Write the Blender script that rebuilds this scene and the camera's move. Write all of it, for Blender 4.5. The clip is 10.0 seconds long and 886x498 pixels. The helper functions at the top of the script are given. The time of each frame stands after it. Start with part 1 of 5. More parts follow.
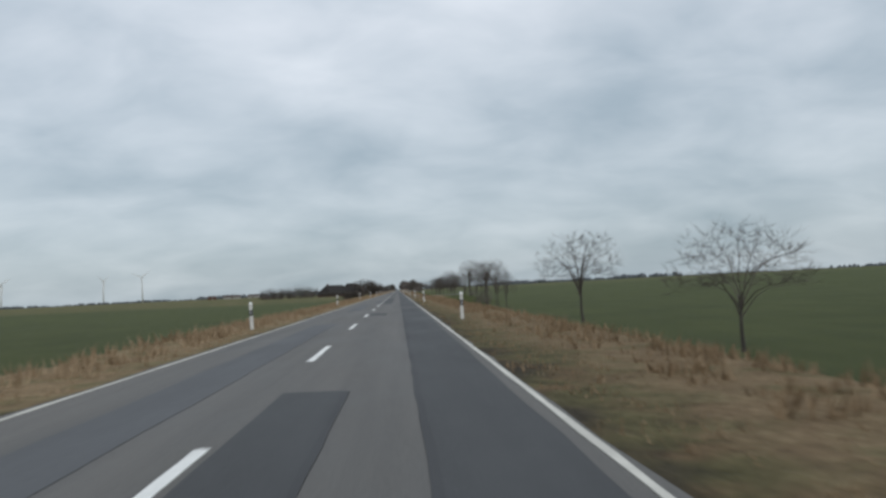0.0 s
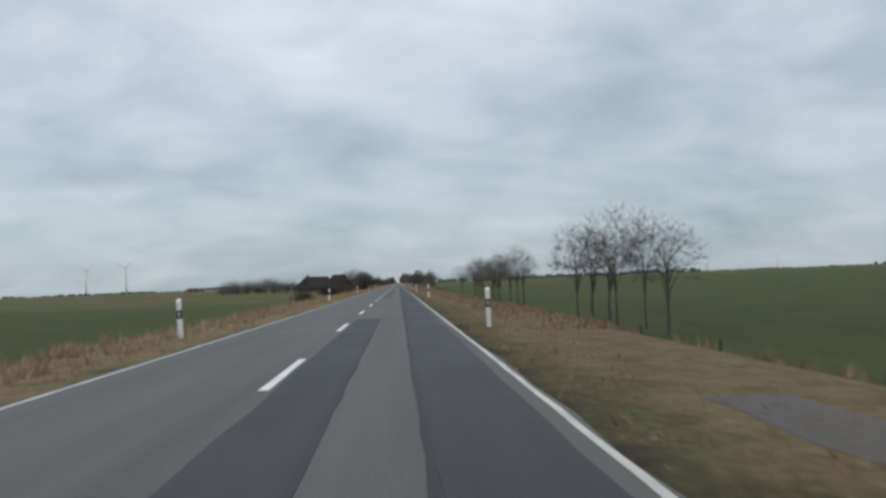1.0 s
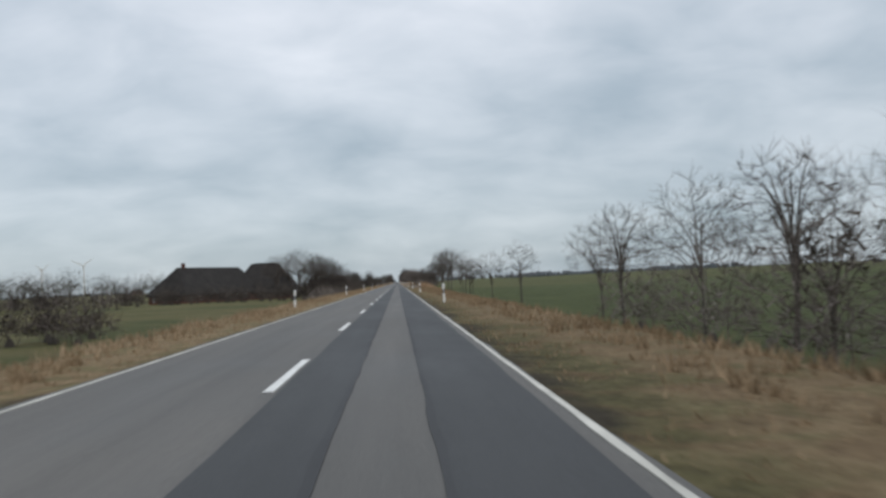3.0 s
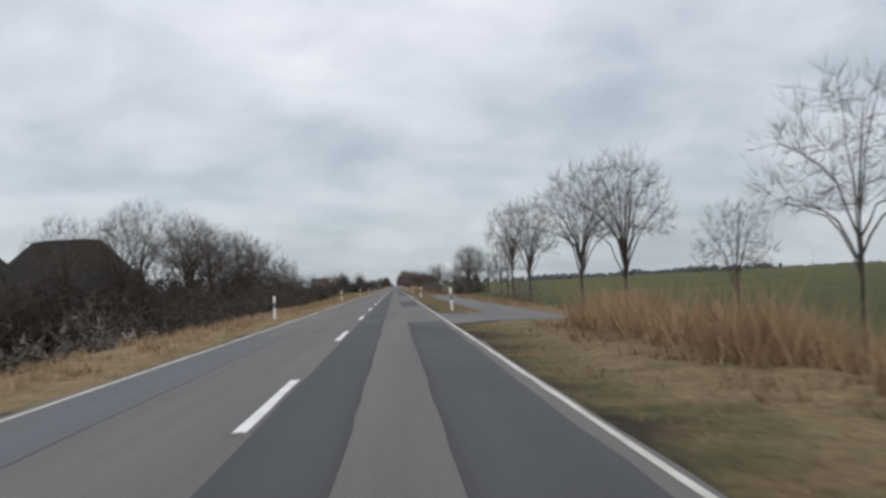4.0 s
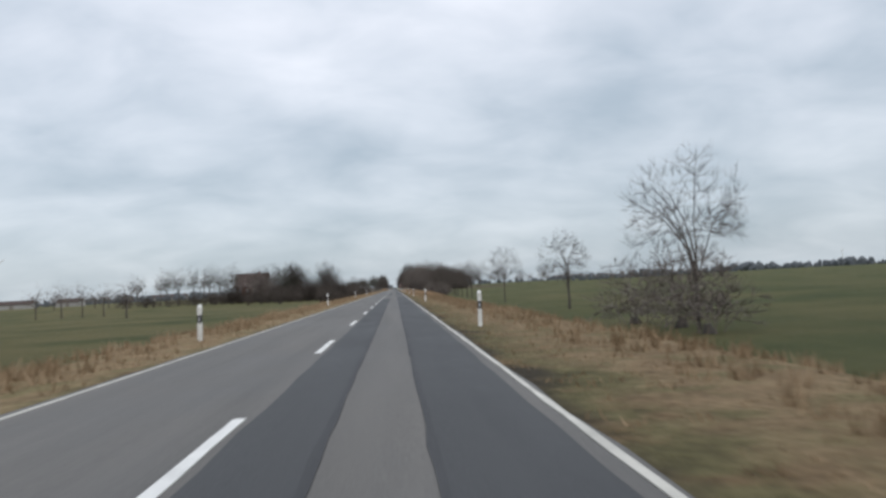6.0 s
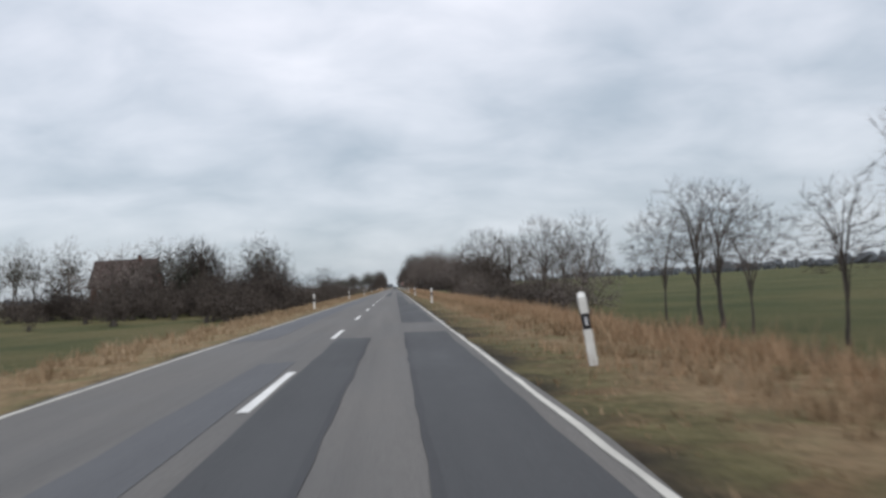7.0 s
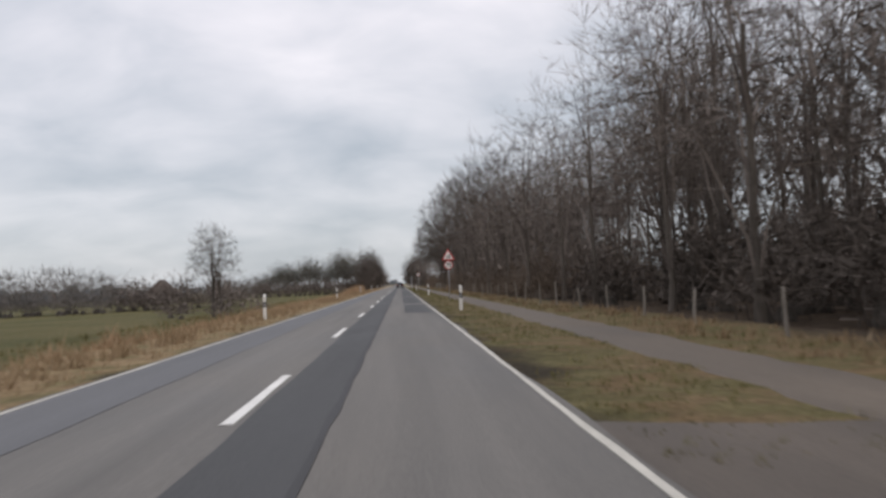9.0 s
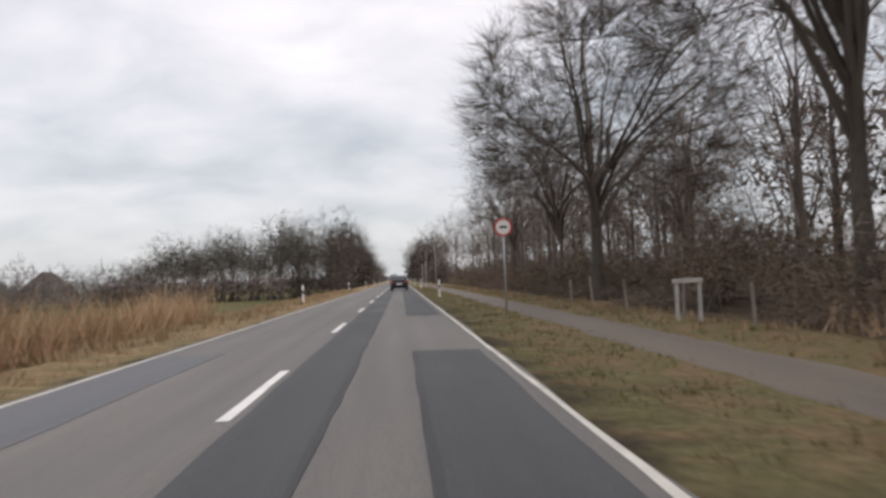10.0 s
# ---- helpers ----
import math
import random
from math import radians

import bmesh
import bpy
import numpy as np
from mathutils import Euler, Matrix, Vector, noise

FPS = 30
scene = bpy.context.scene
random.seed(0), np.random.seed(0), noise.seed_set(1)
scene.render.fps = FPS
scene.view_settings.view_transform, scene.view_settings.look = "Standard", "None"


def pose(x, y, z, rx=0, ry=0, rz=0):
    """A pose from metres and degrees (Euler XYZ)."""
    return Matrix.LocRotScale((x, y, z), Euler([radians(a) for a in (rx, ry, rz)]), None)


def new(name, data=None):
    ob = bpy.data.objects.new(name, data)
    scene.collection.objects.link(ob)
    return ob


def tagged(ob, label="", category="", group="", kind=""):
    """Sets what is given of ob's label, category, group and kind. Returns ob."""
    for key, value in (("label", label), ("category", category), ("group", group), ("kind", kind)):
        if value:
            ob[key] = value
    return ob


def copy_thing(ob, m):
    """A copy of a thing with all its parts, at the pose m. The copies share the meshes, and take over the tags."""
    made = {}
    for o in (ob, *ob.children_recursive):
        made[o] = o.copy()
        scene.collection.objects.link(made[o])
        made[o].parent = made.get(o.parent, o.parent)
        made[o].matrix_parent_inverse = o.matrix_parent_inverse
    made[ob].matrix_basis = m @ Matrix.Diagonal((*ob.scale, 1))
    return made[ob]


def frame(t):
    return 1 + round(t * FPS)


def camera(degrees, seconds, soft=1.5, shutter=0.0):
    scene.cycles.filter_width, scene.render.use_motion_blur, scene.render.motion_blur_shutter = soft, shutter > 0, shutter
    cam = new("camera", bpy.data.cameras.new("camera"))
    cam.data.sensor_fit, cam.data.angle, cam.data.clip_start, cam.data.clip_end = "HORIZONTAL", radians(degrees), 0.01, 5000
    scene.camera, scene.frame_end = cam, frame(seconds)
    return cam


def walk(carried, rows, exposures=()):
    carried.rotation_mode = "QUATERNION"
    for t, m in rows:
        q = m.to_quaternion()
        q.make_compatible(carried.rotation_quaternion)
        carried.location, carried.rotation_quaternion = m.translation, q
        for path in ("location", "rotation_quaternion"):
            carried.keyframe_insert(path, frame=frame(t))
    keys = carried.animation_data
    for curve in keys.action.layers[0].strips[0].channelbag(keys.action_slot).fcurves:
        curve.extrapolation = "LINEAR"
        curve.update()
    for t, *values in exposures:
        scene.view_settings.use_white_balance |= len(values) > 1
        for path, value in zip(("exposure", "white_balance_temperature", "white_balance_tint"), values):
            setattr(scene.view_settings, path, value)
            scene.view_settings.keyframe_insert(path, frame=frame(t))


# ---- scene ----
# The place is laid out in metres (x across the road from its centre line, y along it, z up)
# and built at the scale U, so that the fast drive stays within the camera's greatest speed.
U = 0.235
DEGREES = 55.1
cam = camera(DEGREES, 10.0, soft=2.9, shutter=0.03)

# seconds, x, y, pitch, roll, yaw
DRIVE = [
    (0.0, 1.57, 5.29, 2.60, 2.80, -3.02),
    (0.5, 1.65, 86.03, 2.12, 3.13, -3.20),
    (1.0, 1.58, 166.25, 2.20, 2.21, -3.00),
    (1.5, 1.67, 246.87, 2.03, 2.52, -2.88),
    (2.0, 1.57, 329.09, 1.93, 2.54, -2.93),
    (2.5, 1.55, 410.43, 1.96, 2.46, -2.99),
    (3.0, 1.49, 490.45, 2.09, 2.56, -3.07),
    (3.5, 1.42, 569.71, 2.22, 2.67, -3.15),
    (4.0, 1.36, 648.77, 2.35, 2.78, -3.23),
    (4.5, 1.36, 728.19, 2.43, 2.71, -3.15),
    (5.0, 1.58, 806.28, 2.41, 2.99, -2.95),
    (5.5, 1.50, 884.15, 2.49, 2.84, -3.24),
    (6.0, 1.52, 963.86, 2.46, 2.88, -3.23),
    (6.5, 1.54, 1045.10, 2.43, 2.91, -3.23),
    (7.0, 1.56, 1127.51, 2.40, 2.95, -3.22),
    (7.5, 1.56, 1210.78, 2.38, 2.71, -3.12),
    (8.0, 1.40, 1293.18, 2.31, 2.73, -3.08),
    (8.5, 1.34, 1376.01, 2.28, 2.39, -3.23),
    (9.0, 1.57, 1452.49, 2.19, 2.72, -2.88),
    (9.5, 1.43, 1521.40, 2.15, 1.99, -2.88),
    (10.0, 1.58, 1584.62, 1.86, 2.57, -2.86),
]
EYE = 1.23
walk(cam, [(t, pose(x * U, y * U, (EYE - 0.025 * x) * U, 90 + pitch, roll, yaw)) for t, x, y, pitch, roll, yaw in DRIVE],
     exposures=[(0.0, -0.12, 6500, 10), (2.5, -0.08, 6480, 10), (4.0, 0.03, 6780, 15), (5.0, 0.04, 6640, 13), (5.5, 0.09, 6560, 13), (7.0, 0.12, 6660, 15), (7.5, 0.12, 6750, 16), (8.0, 0.20, 6810, 17), (8.5, 0.18, 6860, 18), (9.0, 0.10, 7020, 19), (9.5, 0.22, 7180, 20), (10.0, 0.30, 7260, 20)])

# ---- light: an overcast sky, brighter overhead, with a soft hidden sun ----
world = bpy.data.worlds.new("overcast_sky")
scene.world = world
world.use_nodes = True
wt = world.node_tree
wt.nodes.clear()


def wnode(kind, **inputs):
    n = wt.nodes.new(kind)
    for key, value in inputs.items():
        n.inputs[key].default_value = value
    return n


def wmath(op, a, b):
    n = wt.nodes.new("ShaderNodeMath")
    n.operation = op
    for i, v in enumerate((a, b)):
        if isinstance(v, (int, float)):
            n.inputs[i].default_value = v
        else:
            wt.links.new(v, n.inputs[i])
    return n.outputs[0]


SUN_UP, SUN_TURN = 38.0, 150.0
sky = wt.nodes.new("ShaderNodeTexSky")
sky.sky_type = "NISHITA"
sky.sun_disc = False
sky.sun_elevation, sky.sun_rotation = radians(SUN_UP), radians(SUN_TURN)
coords = wt.nodes.new("ShaderNodeTexCoord")
split = wt.nodes.new("ShaderNodeSeparateXYZ")
wt.links.new(coords.outputs["Generated"], split.inputs[0])
up = wmath("MAXIMUM", split.outputs["Z"], 0.0)
depth = wmath("ADD", up, 0.34)
flat = wt.nodes.new("ShaderNodeCombineXYZ")
wt.links.new(wmath("MULTIPLY", wmath("DIVIDE", split.outputs["X"], depth), 0.8), flat.inputs[0])
wt.links.new(wmath("DIVIDE", split.outputs["Y"], depth), flat.inputs[1])
bank = wnode("ShaderNodeTexNoise", Scale=1.15, Detail=3.0, Roughness=0.45, Distortion=0.2)
wt.links.new(flat.outputs[0], bank.inputs["Vector"])
ramp = wt.nodes.new("ShaderNodeValToRGB")
ramp.color_ramp.elements[0].position, ramp.color_ramp.elements[0].color = 0.36, (0.360, 0.435, 0.495, 1)
ramp.color_ramp.elements[1].position, ramp.color_ramp.elements[1].color = 0.64, (0.685, 0.735, 0.785, 1)
lumps = wnode("ShaderNodeTexNoise", Scale=4.2, Detail=4.0, Roughness=0.52, Distortion=0.3)
wt.links.new(flat.outputs[0], lumps.inputs["Vector"])
wt.links.new(wmath("ADD", wmath("MULTIPLY", bank.outputs["Fac"], 0.62), wmath("MULTIPLY", lumps.outputs["Fac"], 0.38)), ramp.inputs[0])
rise = wmath("ADD", wmath("MULTIPLY", up, 1.25), 0.83)
cloud = wt.nodes.new("ShaderNodeVectorMath")
cloud.operation = "SCALE"
tone = wt.nodes.new("ShaderNodeValToRGB")
tone.color_ramp.elements[0].position, tone.color_ramp.elements[0].color = 0.0, (0.93, 0.985, 1.0, 1)
tone.color_ramp.elements[1].position, tone.color_ramp.elements[1].color = 0.30, (1.0, 0.985, 0.99, 1)
wt.links.new(up, tone.inputs[0])
hue = wt.nodes.new("ShaderNodeVectorMath")
hue.operation = "MULTIPLY"
wt.links.new(ramp.outputs[0], hue.inputs[0])
wt.links.new(tone.outputs[0], hue.inputs[1])
wt.links.new(hue.outputs[0], cloud.inputs[0])
wt.links.new(rise, cloud.inputs["Scale"])
clear = wt.nodes.new("ShaderNodeVectorMath")
clear.operation = "SCALE"
clear.inputs["Scale"].default_value = 0.012
wt.links.new(sky.outputs[0], clear.inputs[0])
both = wt.nodes.new("ShaderNodeVectorMath")
both.operation = "ADD"
wt.links.new(cloud.outputs[0], both.inputs[0])
wt.links.new(clear.outputs[0], both.inputs[1])
back = wnode("ShaderNodeBackground", Strength=1.0)
wt.links.new(both.outputs[0], back.inputs[0])
wt.links.new(back.outputs[0], wt.nodes.new("ShaderNodeOutputWorld").inputs[0])

sun = new("sun", bpy.data.lights.new("sun", "SUN"))
sun.data.energy, sun.data.angle, sun.data.color = 0.5, radians(25), (1.0, 0.97, 0.92)
sun.matrix_basis = pose(0, 0, 60, 90 - SUN_UP, 0, 180 - SUN_TURN)

# ---- materials ----


def nodes_of(name, rough=0.9, metal=0.0, spec=0.3):
    m = bpy.data.materials.new(name)
    m.use_nodes = True
    b = m.node_tree.nodes["Principled BSDF"]
    b.inputs["Roughness"].default_value, b.inputs["Metallic"].default_value = rough, metal
    b.inputs["Specular IOR Level"].default_value = spec
    return m, m.node_tree, b


def link(tree, a, b):
    tree.links.new(a, b)


def metres(tree):
    """Positions in metres of the real place."""
    g = tree.nodes.new("ShaderNodeNewGeometry")
    v = tree.nodes.new("ShaderNodeVectorMath")
    v.operation = "SCALE"
    v.inputs["Scale"].default_value = 1 / U
    link(tree, g.outputs["Position"], v.inputs[0])
    return v.outputs[0]


def squeeze(tree, vector, sx, sy, sz):
    n = tree.nodes.new("ShaderNodeVectorMath")
    n.operation = "MULTIPLY"
    n.inputs[1].default_value = (sx, sy, sz)
    link(tree, vector, n.inputs[0])
    return n.outputs[0]


def noise_of(tree, vector, scale, detail=4.0, rough=0.6):
    n = tree.nodes.new("ShaderNodeTexNoise")
    n.inputs["Scale"].default_value, n.inputs["Detail"].default_value, n.inputs["Roughness"].default_value = scale, detail, rough
    link(tree, vector, n.inputs["Vector"])
    return n.outputs["Fac"]


def ramp_of(tree, fac, *stops):
    n = tree.nodes.new("ShaderNodeValToRGB")
    e = n.color_ramp.elements
    while len(e) < len(stops):
        e.new(0.5)
    for i, (p, c) in enumerate(stops):
        e[i].position, e[i].color = p, (*c, 1) if len(c) == 3 else (c[0], c[0], c[0], 1)
    link(tree, fac, n.inputs[0])
    return n.outputs[0]


def mix_of(tree, fac, a, b, mode="MIX"):
    n = tree.nodes.new("ShaderNodeMix")
    n.data_type, n.blend_type = "RGBA", mode
    for socket, v in ((n.inputs[0], fac), (n.inputs[6], a), (n.inputs[7], b)):
        if isinstance(v, (int, float)):
            socket.default_value = v if socket is n.inputs[0] or socket.type == "VALUE" else (v, v, v, 1)
        elif isinstance(v, tuple):
            socket.default_value = (*v, 1)
        else:
            link(tree, v, socket)
    return n.outputs[2]


def math_of(tree, op, a, b=0.0):
    n = tree.nodes.new("ShaderNodeMath")
    n.operation = op
    for i, v in enumerate((a, b)):
        if isinstance(v, (int, float)):
            n.inputs[i].default_value = v
        else:
            link(tree, v, n.inputs[i])
    return n.outputs[0]


def step_of(tree, v, a, b):
    n = tree.nodes.new("ShaderNodeMapRange")
    n.interpolation_type = "SMOOTHSTEP"
    n.inputs["From Min"].default_value, n.inputs["From Max"].default_value = a, b
    link(tree, v, n.inputs["Value"])
    return n.outputs[0]


def bump_of(tree, bsdf, height, strength, dist):
    n = tree.nodes.new("ShaderNodeBump")
    n.inputs["Strength"].default_value, n.inputs["Distance"].default_value = strength, dist * U
    link(tree, height, n.inputs["Height"])
    link(tree, n.outputs[0], bsdf.inputs["Normal"])


def mottled(name, dark, light, scale=2.0, grain=30.0, rough=0.9, bump=0.3, dist=0.02, stretch=(1, 1, 1), spec=0.3, metal=0.0):
    m, t, b = nodes_of(name, rough, metal, spec)
    p = squeeze(t, metres(t), *stretch)
    big, fine = noise_of(t, p, scale), noise_of(t, p, grain, 3.0)
    fac = math_of(t, "ADD", math_of(t, "MULTIPLY", big, 0.6), math_of(t, "MULTIPLY", fine, 0.4))
    link(t, ramp_of(t, fac, (0.32, dark), (0.68, light)), b.inputs["Base Color"])
    if bump:
        bump_of(t, b, fine, bump, dist)
    return m


def island(name, *colours, rough=0.9, translucent=False):
    """A colour from blade to blade, with a slow drift over the place."""
    m, t, b = nodes_of(name, rough, 0.0, 0.15)
    g = t.nodes.new("ShaderNodeNewGeometry")
    slow = noise_of(t, metres(t), 0.13, 3.0)
    fac = math_of(t, "ADD", math_of(t, "MULTIPLY", g.outputs["Random Per Island"], 0.6), math_of(t, "MULTIPLY", math_of(t, "SUBTRACT", slow, 0.3), 1.0))
    n = len(colours) - 1
    link(t, ramp_of(t, fac, *[(0.1 + 0.8 * i / n, c) for i, c in enumerate(colours)]), b.inputs["Base Color"])
    return m


# asphalt: worn grey carriageway with wheel-track polish, long streaks and cracks
def asphalt(name, dark, light, streak=0.5):
    m, t, b = nodes_of(name, 0.78, 0.0, 0.35)
    p = metres(t)
    long = noise_of(t, squeeze(t, p, 1.6, 0.05, 1), 1.0, 5.0)
    patch = noise_of(t, squeeze(t, p, 0.5, 0.16, 1), 1.0, 4.0)
    chips = noise_of(t, p, 55.0, 2.0, 0.7)
    fac = math_of(t, "ADD", math_of(t, "MULTIPLY", long, streak), math_of(t, "MULTIPLY", patch, 1 - streak))
    base = ramp_of(t, fac, (0.33, dark), (0.67, light))
    # the colour changes along the road: darker at first, paler past the brick house
    s = t.nodes.new("ShaderNodeSeparateXYZ")
    link(t, p, s.inputs[0])
    tone_along = math_of(t, "ADD", 0.84, math_of(t, "ADD", math_of(t, "MULTIPLY", step_of(t, s.outputs["Y"], 330.0, 640.0), 0.15), math_of(t, "MULTIPLY", step_of(t, s.outputs["Y"], 1270.0, 1290.0), 0.17)))
    base = mix_of(t, 1.0, base, tone_along, "MULTIPLY")
    speck = ramp_of(t, chips, (0.35, (0.72,)), (0.65, (1.25,)))
    link(t, mix_of(t, 1.0, base, speck, "MULTIPLY"), b.inputs["Base Color"])
    link(t, ramp_of(t, patch, (0.3, (0.62,)), (0.7, (0.85,))), b.inputs["Roughness"])
    bump_of(t, b, chips, 0.25, 0.008)
    return m


M_ROAD = asphalt("worn_asphalt", (0.074, 0.070, 0.064), (0.143, 0.133, 0.120))
M_PATCH = asphalt("repair_asphalt", (0.028, 0.0285, 0.0298), (0.057, 0.0576, 0.0590), 0.4)
M_SEAL = asphalt("bitumen_joint", (0.022, 0.022, 0.024), (0.045, 0.045, 0.047), 0.4)
M_STREAK = asphalt("faded_repair_asphalt", (0.060, 0.0612, 0.0645), (0.096, 0.097, 0.100), 0.4)
M_FADED = asphalt("pale_repair_asphalt", (0.070, 0.0715, 0.0755), (0.108, 0.109, 0.113), 0.4)
M_TRACK = asphalt("weathered_path_asphalt", (0.068, 0.065, 0.062), (0.156, 0.148, 0.139), 0.15)
M_PATH = asphalt("earthy_path_surface", (0.068, 0.054, 0.042), (0.128, 0.104, 0.081), 0.3)
M_DIRT = asphalt("dirty_tarmac", (0.054, 0.044, 0.036), (0.100, 0.082, 0.067), 0.3)
M_DASH = mottled("lane_paint", (0.50, 0.49, 0.46), (0.80, 0.79, 0.75), 1.2, 40.0, 0.6, 0.2, 0.004)
M_LINE = mottled("road_paint", (0.35, 0.335, 0.295), (0.60, 0.575, 0.51), 1.2, 40.0, 0.7, 0.2, 0.004)


def ground_material():
    m, t, b = nodes_of("verge_and_field", 0.95, 0.0, 0.15)
    p = metres(t)
    s = t.nodes.new("ShaderNodeSeparateXYZ")
    link(t, p, s.inputs[0])
    wob = math_of(t, "MULTIPLY", math_of(t, "SUBTRACT", noise_of(t, p, 0.35, 4.0), 0.5), 3.2)
    x = math_of(t, "ADD", s.outputs["X"], wob)
    side = math_of(t, "ABSOLUTE", x)
    fine, mid, slow = noise_of(t, p, 7.0, 5.0, 0.7), noise_of(t, p, 1.5, 5.0, 0.65), noise_of(t, p, 0.06, 3.0)
    straw = ramp_of(t, mix_of(t, 0.5, fine, mid), (0.34, (0.105, 0.070, 0.038)), (0.50, (0.205, 0.142, 0.080)), (0.66, (0.310, 0.224, 0.134)))
    moss = ramp_of(t, mix_of(t, 0.5, fine, mid), (0.35, (0.050, 0.043, 0.020)), (0.5, (0.105, 0.091, 0.041)), (0.65, (0.178, 0.148, 0.074)))
    # withered brown clumps in the green strip, green ones in the straw
    rust = ramp_of(t, fine, (0.32, (0.070, 0.042, 0.022)), (0.68, (0.225, 0.145, 0.080)))
    fresh = ramp_of(t, fine, (0.32, (0.042, 0.048, 0.018)), (0.68, (0.140, 0.140, 0.058)))
    clump = noise_of(t, p, 0.85, 3.0, 0.6)
    straw = mix_of(t, math_of(t, "MULTIPLY", step_of(t, clump, 0.50, 0.66), 0.55), straw, fresh)
    moss = mix_of(t, math_of(t, "MULTIPLY", math_of(t, "SUBTRACT", 1.0, step_of(t, clump, 0.34, 0.52)), 0.75), moss, rust)
    # bare earth beside the tarmac, darkened to include the shadow under the grass edge
    shaded_soil = ramp_of(t, fine, (0.3, (0.026, 0.021, 0.014)), (0.7, (0.068, 0.054, 0.035)))
    crop = ramp_of(t, mix_of(t, 0.5, noise_of(t, squeeze(t, p, 0.5, 0.08, 1), 1.0, 4.0), slow), (0.3, (0.046, 0.056, 0.021)), (0.7, (0.078, 0.088, 0.031)))
    meadow = ramp_of(t, mix_of(t, 0.4, mid, slow), (0.3, (0.068, 0.070, 0.026)), (0.7, (0.145, 0.118, 0.054)))
    y = s.outputs["Y"]
    # left of the road: crop at first, rough meadow past the farm
    left = math_of(t, "LESS_THAN", s.outputs["X"], 0.0)
    rough = math_of(t, "MULTIPLY", step_of(t, y, 330.0, 420.0), math_of(t, "MULTIPLY", left, step_of(t, slow, 0.32, 0.55)))
    lush = math_of(t, "MULTIPLY", math_of(t, "MULTIPLY", step_of(t, y, 1060.0, 1090.0), math_of(t, "SUBTRACT", 1.0, step_of(t, y, 1225.0, 1250.0))), left)
    late = math_of(t, "MULTIPLY", math_of(t, "MULTIPLY", step_of(t, y, 720.0, 800.0), math_of(t, "SUBTRACT", 1.0, lush)), math_of(t, "MULTIPLY", step_of(t, slow, 0.30, 0.7), 0.75))
    weedy = math_of(t, "MULTIPLY", step_of(t, y, 1395.0, 1440.0), math_of(t, "MULTIPLY", left, step_of(t, mid, 0.30, 0.62)))
    field = mix_of(t, math_of(t, "MAXIMUM", math_of(t, "MAXIMUM", rough, late), weedy), crop, meadow)
    # a mossy strip follows the tarmac; it widens along the path by the wood
    mossy = math_of(t, "MULTIPLY", step_of(t, mid, 0.35, 0.6), mix_of(t, math_of(t, "MULTIPLY", step_of(t, y, 1400.0, 1450.0), math_of(t, "SUBTRACT", 1.0, left)), 0.22, 1.0))
    verge = mix_of(t, mossy, straw, moss)
    # the verge is drier and paler past the farm
    dry = math_of(t, "ADD", math_of(t, "ADD", 1.0, math_of(t, "MULTIPLY", left, 0.25)), math_of(t, "MULTIPLY", step_of(t, y, 480.0, 640.0), 0.20))
    verge, moss = mix_of(t, 1.0, verge, dry, "MULTIPLY"), mix_of(t, 1.0, moss, dry, "MULTIPLY")
    # the green strip widens on the right along the cycle paths
    wide = math_of(t, "ADD", math_of(t, "MULTIPLY", step_of(t, y, 684.0, 700.0), math_of(t, "SUBTRACT", 1.0, step_of(t, y, 850.0, 885.0))),
                   math_of(t, "MULTIPLY", step_of(t, y, 388.0, 396.0), math_of(t, "SUBTRACT", 1.0, step_of(t, y, 462.0, 480.0))))
    wide = math_of(t, "MULTIPLY", wide, math_of(t, "SUBTRACT", 1.0, left))
    strip = mix_of(t, step_of(t, math_of(t, "SUBTRACT", math_of(t, "ADD", side, math_of(t, "MULTIPLY", left, 0.9)), math_of(t, "MULTIPLY", wide, 1.7)), 3.6, 5.0), moss, verge)
    near = mix_of(t, step_of(t, math_of(t, "ADD", side, math_of(t, "MULTIPLY", left, 0.3)), 2.9, 3.7), shaded_soil, strip)
    # fallen leaves on the floor of the wood
    litter = ramp_of(t, mix_of(t, 0.5, fine, mid), (0.35, (0.036, 0.026, 0.019)), (0.5, (0.085, 0.060, 0.042)), (0.65, (0.14, 0.105, 0.072)))
    wooded = math_of(t, "MULTIPLY", math_of(t, "MULTIPLY", step_of(t, y, 1399.0, 1412.0), math_of(t, "SUBTRACT", 1.0, step_of(t, y, 1790.0, 1800.0))),
                     math_of(t, "MULTIPLY", math_of(t, "SUBTRACT", 1.0, left), math_of(t, "SUBTRACT", 1.0, step_of(t, side, 58.0, 66.0))))
    field = mix_of(t, wooded, field, litter)
    link(t, mix_of(t, step_of(t, math_of(t, "ADD", side, math_of(t, "MULTIPLY", left, 1.0)), 8.8, 10.6), near, field), b.inputs["Base Color"])
    bump_of(t, b, mix_of(t, 0.4, fine, mid), 1.0, 0.25)
    return m


